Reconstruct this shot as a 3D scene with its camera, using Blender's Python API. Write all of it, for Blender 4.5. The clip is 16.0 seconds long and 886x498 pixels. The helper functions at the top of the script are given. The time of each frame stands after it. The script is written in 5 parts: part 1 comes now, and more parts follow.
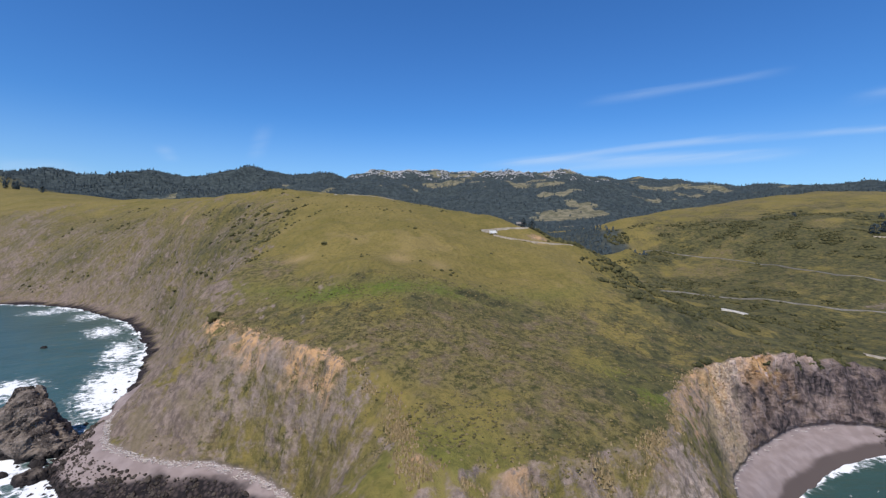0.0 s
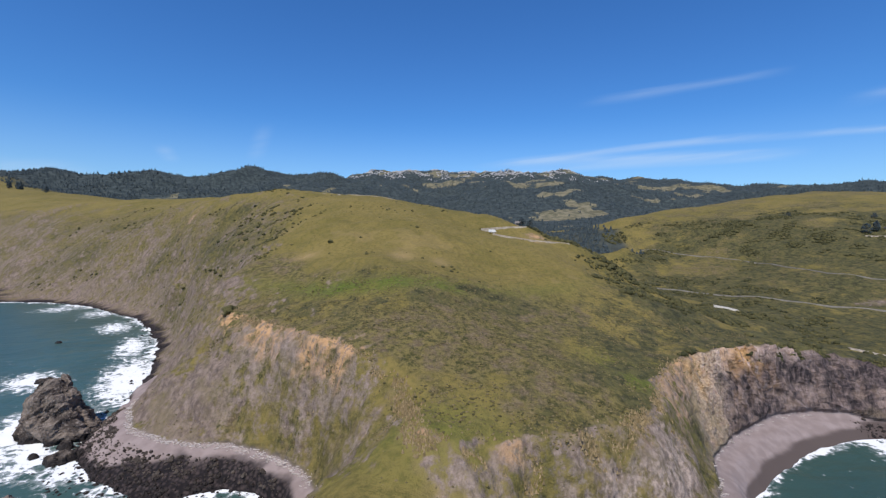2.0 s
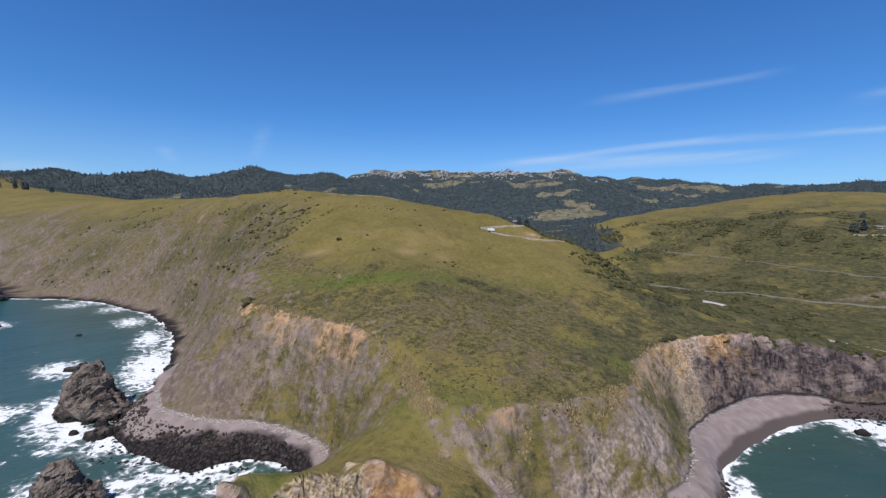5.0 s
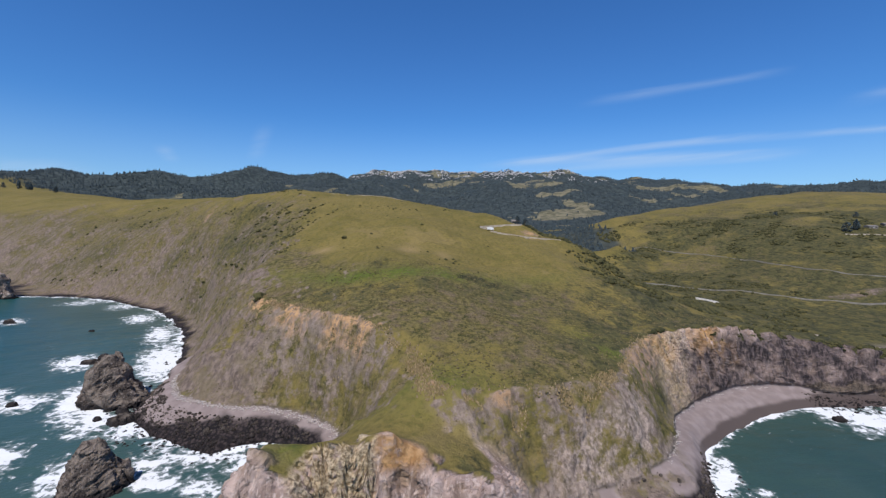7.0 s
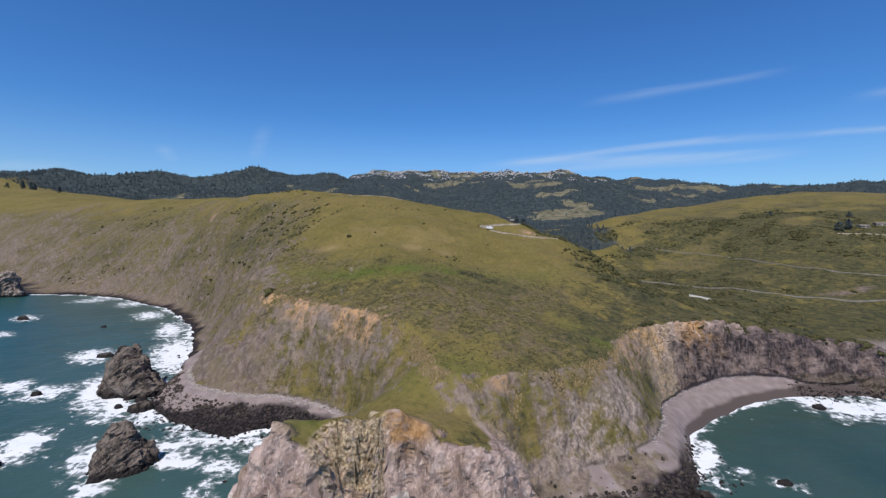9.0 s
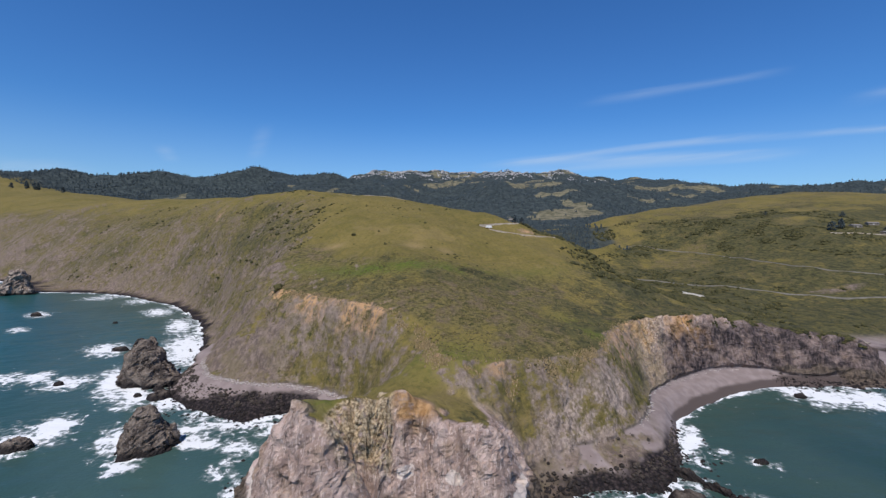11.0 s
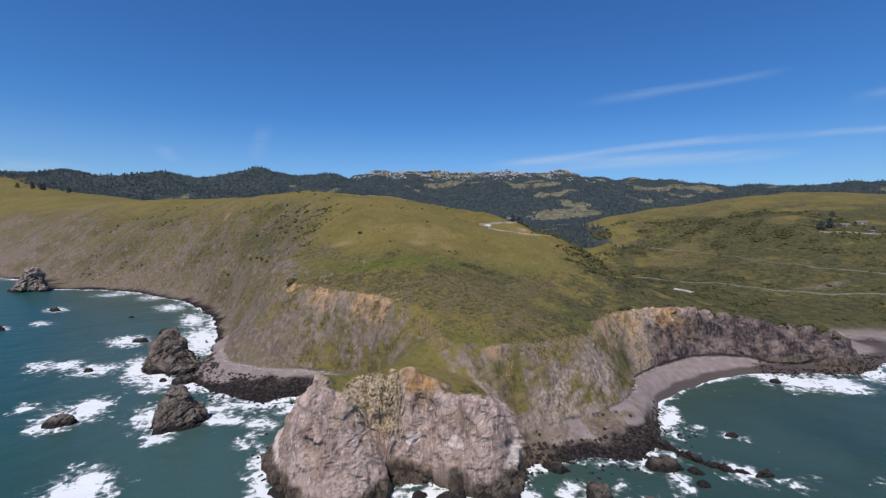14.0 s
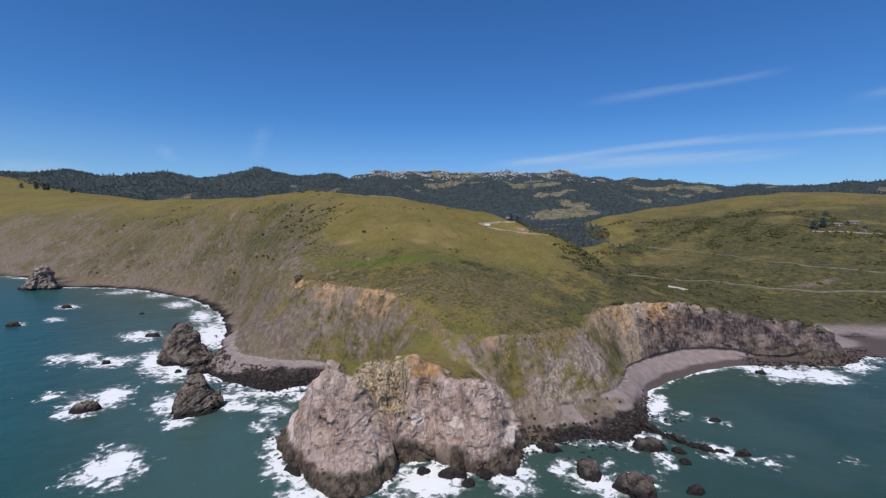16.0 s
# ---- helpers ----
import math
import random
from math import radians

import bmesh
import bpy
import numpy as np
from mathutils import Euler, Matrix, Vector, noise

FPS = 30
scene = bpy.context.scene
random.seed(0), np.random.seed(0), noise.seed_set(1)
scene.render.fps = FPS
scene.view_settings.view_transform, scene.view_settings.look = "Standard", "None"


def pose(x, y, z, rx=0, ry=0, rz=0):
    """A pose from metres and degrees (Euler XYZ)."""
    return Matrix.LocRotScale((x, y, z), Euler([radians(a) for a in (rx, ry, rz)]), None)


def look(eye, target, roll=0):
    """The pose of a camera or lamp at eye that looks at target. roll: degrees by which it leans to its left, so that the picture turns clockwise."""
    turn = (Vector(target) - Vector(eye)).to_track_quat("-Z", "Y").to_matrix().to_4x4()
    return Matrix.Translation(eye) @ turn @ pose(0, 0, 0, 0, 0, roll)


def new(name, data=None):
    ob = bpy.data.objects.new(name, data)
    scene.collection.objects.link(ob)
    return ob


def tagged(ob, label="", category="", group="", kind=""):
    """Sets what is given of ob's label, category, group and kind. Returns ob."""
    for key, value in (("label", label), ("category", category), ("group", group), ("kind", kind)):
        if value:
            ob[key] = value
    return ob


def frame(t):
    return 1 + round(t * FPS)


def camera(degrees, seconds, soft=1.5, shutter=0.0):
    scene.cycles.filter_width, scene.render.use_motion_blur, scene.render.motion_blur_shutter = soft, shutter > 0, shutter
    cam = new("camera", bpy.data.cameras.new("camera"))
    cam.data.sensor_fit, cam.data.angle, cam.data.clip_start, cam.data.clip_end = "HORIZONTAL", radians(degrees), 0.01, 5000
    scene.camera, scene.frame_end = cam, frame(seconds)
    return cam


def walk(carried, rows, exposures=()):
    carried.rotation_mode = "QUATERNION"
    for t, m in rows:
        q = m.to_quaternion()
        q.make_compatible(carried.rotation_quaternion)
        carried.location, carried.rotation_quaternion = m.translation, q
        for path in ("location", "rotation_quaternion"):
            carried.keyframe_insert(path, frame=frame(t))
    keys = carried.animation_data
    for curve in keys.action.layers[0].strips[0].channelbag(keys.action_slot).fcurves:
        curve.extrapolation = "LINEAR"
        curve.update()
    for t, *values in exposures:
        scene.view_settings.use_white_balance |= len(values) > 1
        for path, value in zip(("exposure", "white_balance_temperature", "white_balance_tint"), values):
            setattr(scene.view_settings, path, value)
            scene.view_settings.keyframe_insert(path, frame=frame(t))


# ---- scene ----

cam = camera(90.0, 16.0, soft=1.35)
EYE, TILT, LEAN = 94.0, 2.848, -0.5          # eye height over the sea, look-down, lean
TURNED = pose(0, 0, 0, 90 - TILT, LEAN, 0)
BACK = TURNED.to_3x3() @ Vector((-0.0574, -0.1102, 1.0)) * 100.0   # the whole flight: straight back, sinking a little
GLIDE = ((0.0, 0.0), (2.0, 0.1191), (4.0, 0.2396), (6.5, 0.3921), (9.0, 0.5485), (11.5, 0.7076), (14.0, 0.8691), (16.0, 1.0))
walk(cam, [(t, Matrix.Translation(Vector((0, 0, EYE)) + BACK * s) @ TURNED) for t, s in GLIDE],
     exposures=((0.0, 0.28), (4.0, 0.23), (9.0, 0.12), (16.0, 0.01)))

# ---------------------------------------------------------------- light
SUN_HEIGHT, SUN_TURN = 56.0, 198.0            # degrees; turn is clockwise from straight ahead
world = bpy.data.worlds.new("sky")
scene.world = world
world.use_nodes = True


def sun_way():
    a, h = radians(SUN_TURN), radians(SUN_HEIGHT)
    return Vector((math.sin(a) * math.cos(h), math.cos(a) * math.cos(h), math.sin(h)))


def build_sky():
    nt = world.node_tree
    nt.nodes.clear()
    N = nt.nodes.new
    out, bg, sky = N("ShaderNodeOutputWorld"), N("ShaderNodeBackground"), N("ShaderNodeTexSky")
    sky.sky_type, sky.sun_disc = "NISHITA", False
    sky.sun_elevation, sky.sun_rotation = radians(SUN_HEIGHT), radians(SUN_TURN)
    sky.altitude, sky.air_density, sky.dust_density, sky.ozone_density = 100, 1.0, 0.35, 2.2
    co, sep = N("ShaderNodeTexCoord"), N("ShaderNodeSeparateXYZ")
    nt.links.new(co.outputs["Generated"], sep.inputs[0])

    def op(kind, a, b=0.0, c=None):
        m = N("ShaderNodeMath")
        m.operation = kind
        for i, v in enumerate((a, b) if c is None else (a, b, c)):
            if isinstance(v, (int, float)):
                m.inputs[i].default_value = v
            else:
                nt.links.new(v, m.inputs[i])
        return m.outputs[0]

    def ramp(v, lo, hi):
        m = N("ShaderNodeMapRange")
        m.interpolation_type = "SMOOTHSTEP"
        nt.links.new(v, m.inputs[0])
        m.inputs[1].default_value, m.inputs[2].default_value = lo, hi
        return m.outputs[0]

    # thin high cirrus: a few long combed streaks low in the sky ahead, and two faint upright wisps
    ahead = op("MAXIMUM", sep.outputs[1], 0.05)
    u, v = op("DIVIDE", sep.outputs[0], ahead), op("DIVIDE", sep.outputs[2], ahead)
    comb = N("ShaderNodeCombineXYZ")
    nt.links.new(op("MULTIPLY", u, 3.0), comb.inputs[0])
    nt.links.new(op("MULTIPLY_ADD", v, 34.0, op("MULTIPLY", u, -5.0)), comb.inputs[1])
    tex = N("ShaderNodeTexNoise")
    tex.inputs["Scale"].default_value, tex.inputs["Detail"].default_value = 1.1, 6
    nt.links.new(comb.outputs[0], tex.inputs["Vector"])
    ragged = ramp(tex.outputs["Fac"], 0.30, 0.72)

    def streak(v0, u0, rise, bow, width, lo, hi, strength):
        du = op("SUBTRACT", u, u0)
        line = op("ADD", op("MULTIPLY_ADD", du, rise, v0), op("MULTIPLY", op("MULTIPLY", du, du), bow))
        off = op("SUBTRACT", op("SUBTRACT", v, line), op("MULTIPLY", op("SUBTRACT", tex.outputs["Fac"], 0.5), 0.02))
        band = op("SUBTRACT", 1.0, ramp(op("ABSOLUTE", off), 0.0, width))
        ends = op("MULTIPLY", ramp(u, lo, lo + 0.16), op("SUBTRACT", 1.0, ramp(u, hi - 0.16, hi)))
        return op("MULTIPLY", op("MULTIPLY", band, ends), strength)

    amount = streak(0.281, 0.34, 0.174, 0.0, 0.016, 0.28, 0.80, 0.20)
    for args in ((0.137, 0.10, 0.147, -0.05, 0.013, 0.05, 1.10, 0.42), (0.146, 0.25, 0.055, 0.0, 0.016, 0.10, 0.85, 0.38), (0.128, 0.20, 0.06, 0.0, 0.012, 0.05, 0.80, 0.25),
                 (0.300, 0.95, 0.25, 0.0, 0.025, 0.86, 1.40, 0.22), (0.120, -0.95, -0.05, 0.0, 0.035, -1.3, -0.75, 0.30)):
        amount = op("ADD", amount, streak(*args))
    for u0, lean, v0, tall, strength in ((-0.41, 0.35, 0.185, 0.05, 0.16), (-0.62, -0.6, 0.16, 0.025, 0.22)):
        off = op("SUBTRACT", op("SUBTRACT", u, u0), op("MULTIPLY", op("SUBTRACT", v, v0), lean))
        wisp = op("MULTIPLY", op("SUBTRACT", 1.0, ramp(op("ABSOLUTE", off), 0.0, 0.03)), op("SUBTRACT", 1.0, ramp(op("ABSOLUTE", op("SUBTRACT", v, v0)), 0.0, tall)))
        amount = op("ADD", amount, op("MULTIPLY", wisp, strength))
    amount = op("MULTIPLY", op("MULTIPLY", amount, op("MULTIPLY_ADD", ragged, 0.75, 0.25)), ramp(sep.outputs[1], 0.1, 0.3))
    hazy = op("MULTIPLY", op("SUBTRACT", 1.0, ramp(sep.outputs[2], 0.0, 0.24)), 0.27)
    mix = N("ShaderNodeMixRGB")
    nt.links.new(op("ADD", amount, hazy), mix.inputs[0])
    tint = N("ShaderNodeHueSaturation")
    tint.inputs["Saturation"].default_value, tint.inputs["Value"].default_value = 1.12, 1.12
    nt.links.new(sky.outputs[0], tint.inputs["Color"])
    cool = N("ShaderNodeMixRGB")
    cool.blend_type, cool.inputs[0].default_value, cool.inputs[2].default_value = "MULTIPLY", 1.0, (0.43, 0.80, 1.22, 1)
    nt.links.new(tint.outputs[0], cool.inputs[1])
    nt.links.new(cool.outputs[0], mix.inputs[1])
    mix.inputs[2].default_value = (6.0, 7.2, 8.8, 1)
    nt.links.new(mix.outputs[0], bg.inputs[0])
    bg.inputs[1].default_value = 0.085
    nt.links.new(bg.outputs[0], out.inputs[0])


build_sky()
lamp = bpy.data.lights.new("sun", "SUN")
lamp.energy, lamp.angle, lamp.color = 4.0, radians(0.6), (1.0, 0.925, 0.84)
new("sun", lamp).matrix_world = look(sun_way() * 500, (0, 0, 0))

# ---------------------------------------------------------------- noise for shapes (numpy)


def lattice(i, j, k, seed):
    h = (i * 374761393 + j * 668265263 + k * 2147483647 + seed * 1274126177) & 0xFFFFFFFF
    h = ((h ^ (h >> 13)) * 1274126177) & 0xFFFFFFFF
    return ((h ^ (h >> 16)) & 0xFFFF) / 65535.0


def vnoise(x, y, z, seed=0):
    """Smooth value noise, -1 to 1."""
    x, y, z = np.broadcast_arrays(np.asarray(x, float), np.asarray(y, float), np.asarray(z, float))
    i, j, k = np.floor(x).astype(np.int64), np.floor(y).astype(np.int64), np.floor(z).astype(np.int64)
    u, v, w = x - i, y - j, z - k
    u, v, w = u * u * (3 - 2 * u), v * v * (3 - 2 * v), w * w * (3 - 2 * w)
    r = 0
    for a in (0, 1):
        for b in (0, 1):
            for c in (0, 1):
                r = r + lattice(i + a, j + b, k + c, seed) * np.where(a, u, 1 - u) * np.where(b, v, 1 - v) * np.where(c, w, 1 - w)
    return 2 * r - 1


def fbm(x, y, z=0.0, octaves=4, seed=0, rough=0.5):
    r, a = 0, 1.0
    for o in range(octaves):
        r = r + a * vnoise(x * 2**o + 17.3 * o, y * 2**o - 9.1 * o, z * 2**o, seed + o)
        a *= rough
    return r


def ridged(x, y, z=0.0, octaves=4, seed=0):
    r, a = 0, 1.0
    for o in range(octaves):
        r = r + a * (1 - 2 * np.abs(vnoise(x * 2**o + 5.7 * o, y * 2**o + 3.3 * o, z * 2**o, seed + o)))
        a *= 0.5
    return r


def facets(x, y, z, seed=0):
    """Broken rock: every cell of a jittered lattice is one flat, tilted chip; -1 to 1."""
    x, y, z = (np.asarray(q, float) for q in (x, y, z))
    i, j, k = (np.floor(q).astype(np.int64) for q in (x, y, z))
    near, value = np.full(x.shape, 1e9), np.zeros(x.shape)
    for a in (-1, 0, 1):
        for b in (-1, 0, 1):
            for c in (-1, 0, 1):
                ci, cj, ck = i + a, j + b, k + c
                dx, dy, dz = (q - (m + lattice(ci, cj, ck, seed + o)) for q, m, o in ((x, ci, 1), (y, cj, 2), (z, ck, 3)))
                d = dx * dx + dy * dy + dz * dz
                tilt = sum((lattice(ci, cj, ck, seed + o) - 0.5) * q for o, q in ((4, dx), (5, dy), (6, dz)))
                v = 1.2 * (lattice(ci, cj, ck, seed + 7) - 0.5) + 1.6 * tilt
                hit = d < near
                near, value = np.where(hit, d, near), np.where(hit, v, value)
    return value


def step(v, lo, hi):
    t = np.clip((v - lo) / (hi - lo), 0, 1)
    return t * t * (3 - 2 * t)


# ---------------------------------------------------------------- the land: its shore, edges, crests and valley floors
SHORE = ((-3900, 1500), (-1500, 900), (-900, 700), (-700, 620), (-610, 575), (-570, 520), (-525, 508), (-463, 508), (-400, 484), (-365, 462),
         (-300, 418), (-245, 360), (-206, 302), (-182, 258), (-168, 226), (-158, 204), (-157, 186), (-150, 163), (-128, 145), (-111, 137),
         (-95, 130), (-86, 136), (-76, 140), (-65, 138), (-54, 131), (-48, 121), (-50, 109), (-58, 99), (-68, 91), (-74, 80), (-66, 66), (-57, 54), (-47, 44))
SHORE += ((-42, 39), (-35, 38.5), (-28, 43), (-23.5, 51), (-20.5, 59.5), (-17, 60.5), (-9, 61), (2, 57.5), (8, 53.5), (13, 52), (20, 56), (24, 62), (26, 72), (36, 75), (49, 80),
          (62, 79), (72, 79), (81, 88), (91, 102), (97, 118), (106, 135), (133, 156), (160, 173), (186, 181), (205, 183), (223, 184),
          (240, 181), (254, 183), (269, 190), (289, 203), (310, 206), (360, 215), (500, 240), (900, 300), (3900, 500))

EDGE_WEST = ((-103, 202, 53), (-85, 184, 51), (-66, 168, 51), (-46, 149, 52), (-29, 137, 50), (-15, 126, 46), (-9, 110, 43), (-8, 98, 41),
             (6, 97, 40), (18, 99, 38), (36, 103, 38), (50, 110, 38), (62, 121, 38), (71, 131, 38), (80, 146, 40), (92, 160, 41))
EDGE_EAST = ((92, 160, 41), (108, 173, 41), (125, 184, 40), (142, 192, 39), (158, 198, 38), (172, 203, 36), (185, 207, 34), (198, 210, 31),
             (211, 210, 28), (235, 204, 25), (254, 202, 22), (266, 206, 13))
FOOT_WEST = ((-700, 638, 4), (-600, 595, 4), (-520, 530, 4), (-458, 521, 5), (-358, 474, 5), (-292, 429, 5), (-235, 369, 5), (-197, 309, 5), (-173, 263, 6),
             (-160, 234, 7), (-153, 215, 8), (-149, 202, 8), (-142, 186, 9), (-128, 167, 9.5), (-108, 158, 9.5), (-95, 155, 9.5), (-82, 155, 9.5), (-68, 149, 9.5), (-57, 143, 9.5), (-47, 135, 9.5), (-40, 125, 9))
FOOT_EAST = ((28, 83, 5), (40, 91, 8), (50, 95, 9), (60, 99, 9), (77, 109, 11), (88, 124, 10), (98, 145, 10), (115, 163, 9), (136, 178, 9),
             (152, 187, 9), (172, 194, 8), (193, 197, 6), (206, 196, 3), (223, 195, 3), (240, 192, 3), (256, 194, 3), (268, 200, 3), (281, 212, 3))
HEAD_TOP = ((-51, 57, 29), (-45.5, 58, 40), (-41, 58, 35.5), (-36.5, 56.5, 33.5), (-33, 61.5, 37.2), (-27, 62, 37.4), (-20.5, 63.4, 36.8), (-14.6, 67, 36), (-8, 65.5, 32.5),
            (-3, 63, 30.5), (4, 60, 29.8), (9, 57.5, 30.2), (13, 58, 27), (16, 59.5, 20), (19.5, 61, 12))
HEAD_SPUR = ((-45.5, 58, 40), (-41, 55, 35.5), (-37, 52.5, 31.5), (-32.5, 53.5, 26.2), (-28.6, 54.5, 20.5), (-24.8, 53.5, 12.5), (-23.5, 52, 5))
HEAD_CREASE = ((-34, 59, 27.5), (-30.5, 60, 20), (-26.5, 60.5, 11), (-23.5, 60, 4), (-21, 60, 1))
HEAD_BACK = ((-2, 68, 30.5), (6, 67, 28.8), (12, 66, 27), (-14, 72, 34.5), (-24, 70, 33.5), (-9, 71, 33.5), (-36, 68, 35), (-42, 62.5, 35.8), (-46.5, 66, 36.5), (-58, 72, 22), (-48, 76, 29), (-32, 76, 30), (-12, 78, 34), (0, 84, 31), (12, 74, 27), (19, 76, 20), (27, 93, 18), (-33, 98, 24), (-18, 98, 34), (-60, 84, 12), (-46, 92, 17),
             (-38, 110, 13), (-26, 114, 28))
FACES = ((-60, 64, 10), (-42, 48.5, 21), (-53, 57, 19), (-36, 45, 12), (-30, 48, 13), (-19, 63, 16), (-20, 62, 8), (-9, 65, 14), (1.5, 60.5, 18), (9, 55.8, 19), (18.5, 59, 8), (-17, 63.8, 27),
         (-98, 170, 29), (-79, 165, 30), (-66, 156, 30), (-42, 140, 30), (60, 107, 27), (36, 96, 22), (-122, 182, 26), (75, 119, 24), (88, 142, 23), (14, 90, 26), (-16, 112, 37))
HILL = ((-61, 198, 59), (-38, 224, 78), (-25, 240, 77), (-84, 249, 72), (28, 242, 65), (84, 258, 69), (60, 316, 84.5), (36, 336, 88.5), (124, 305, 54),
        (151, 302, 42), (243, 369, 26), (-96, 321, 102), (-96, 394, 121), (-61, 485, 121), (3, 134, 47), (30, 180, 52), (110, 200, 46), (60, 150, 44), (160, 230, 40))
HILL += ((66, 349, 95), (59, 343, 92.5), (72, 340, 90.5), (64, 323, 83), (93, 330, 82.5), (81, 334, 84.5), (104, 332, 78), (50, 330, 86), (68, 331, 84), (100, 345, 81.5), (118, 341, 74))
HILL += ((138, 337, 61), (154, 333, 50), (165, 329, 44), (183, 322, 36), (199, 313, 28), (185, 375, 22), (168, 358, 27), (150, 372, 32), (135, 388, 40), (118, 392, 50), (215, 268, 15), (240, 262, 12), (190, 285, 24), (180, 245, 34), (165, 275, 39), (260, 300, 14),
         (40, 375, 104),  (-130, 240, 62), (-20, 300, 97), (-40, 370, 112), (130, 420, 56),
         (-130, 280, 75), (180, 340, 36), (-60, 330, 104))
BLUFF = ((-167, 330, 79), (-208, 357, 59), (-248, 392, 38), (-296, 509, 110), (-438, 653, 115), (-474, 590, 77), (-402, 530, 57), (-514, 560, 31),
         (-152, 272, 34), (-150, 300, 60), (-322, 474, 38), (-210, 440, 112), (-360, 560, 112), (-600, 680, 95), (-700, 760, 120), (-620, 620, 40), (-260, 450, 95))
CREST = ((-1202, 1336, 187), (-841, 1019, 141), (-640, 880, 140), (-435, 745, 138), (-300, 600, 128), (-230, 500, 127), (-167, 430, 128), (-120, 440, 127), (-61, 485, 121),
         (-20, 470, 114), (-1000, 1130, 160), (-1400, 1400, 207), (-1800, 1480, 235), (-900, 850, 112), (-1300, 1100, 140), (-1900, 1100, 140))
CREEK = ((322, 252, 3), (312, 300, 9), (300, 350, 13), (292, 420, 18), (292, 490, 24), (280, 560, 33), (262, 640, 48), (230, 760, 62), (200, 900, 72), (180, 1100, 85),
         (150, 560, 48), (60, 560, 76), (20, 700, 80), (-100, 700, 100))
EAST = ((257, 616, 66), (289, 745, 90), (437, 687, 101), (557, 737, 120), (574, 652, 111), (566, 574, 93), (481, 561, 72), (355, 644, 60), (405, 565, 50), (439, 464, 46),
        (315, 435, 26), (412, 395, 20), (365, 417, 22), (650, 480, 62), (560, 400, 33), (720, 600, 105), (480, 330, 16), (420, 280, 8), (700, 360, 26), (1000, 420, 40))
EAST += ((322, 800, 111), (451, 850, 132), (592, 900, 152), (722, 950, 169), (815, 970, 178), (930, 970, 178), (1010, 930, 171), (830, 830, 157), (1150, 920, 166), (900, 1100, 150), (600, 1150, 120), (400, 1100, 90))
FAR_WEST = ((-1960, 2000, 318), (-1770, 2000, 340), (-1590, 2000, 328), (-1360, 2200, 321), (-1190, 2300, 345), (-1022, 2400, 398), (-910, 2400, 368), (-800, 2400, 328), (-600, 2600, 360),
            (-2400, 1900, 290), (-3500, 2200, 300), (-1400, 1700, 190), (-800, 1500, 130), (-300, 1300, 95), (-500, 1900, 190), (-1100, 2900, 300), (-2000, 3000, 250))
FAR_EAST = ((-661, 3600, 500), (-400, 3800, 545), (-116, 3800, 577), (100, 3850, 560), (380, 3800, 565), (700, 3850, 580), (1020, 3900, 590), (1370, 3900, 552), (1540, 3600, 455),
            (1800, 3400, 450), (1900, 3000, 375), (2040, 2600, 325), (2200, 2200, 302), (3600, 2400, 310), (0, 1700, 130), (450, 1850, 222), (300, 2300, 290), (700, 2600, 330), (-200, 2600, 260))
FAR_EAST += ((150, 1350, 90), (600, 1500, 140), (1000, 1700, 170), (1500, 1800, 200), (0, 4500, 420), (1500, 4500, 380), (-1500, 4500, 300), (1200, 3200, 420), (300, 3100, 400), (2600, 3600, 330))


def along(curve, gap):
    """Points of an open curve, at most gap apart."""
    pts = np.array(curve, float)
    out = []
    for a, b in zip(pts[:-1], pts[1:]):
        n = max(1, int(np.hypot(*(b - a)[:2]) // gap))
        out += [a + (b - a) * i / n for i in range(n)]
    return np.array(out + [pts[-1]])


def distance_to_shore(x, y):
    """Metres to the shore line; minus out at sea."""
    pts = np.array(SHORE, float)
    best = np.full(x.shape, 1e9)
    inside = np.zeros(x.shape, bool)
    for (ax, ay), (bx, by) in zip(pts[:-1], pts[1:]):
        dx, dy = bx - ax, by - ay
        t = np.clip(((x - ax) * dx + (y - ay) * dy) / (dx * dx + dy * dy), 0, 1)
        best = np.minimum(best, (x - ax - t * dx) ** 2 + (y - ay - t * dy) ** 2)
        if dx:
            hit = ((ax <= x) != (bx <= x)) & (y > ay + (x - ax) * dy / dx)
            inside ^= hit
    return np.sqrt(best) * np.where(inside, 1, -1)


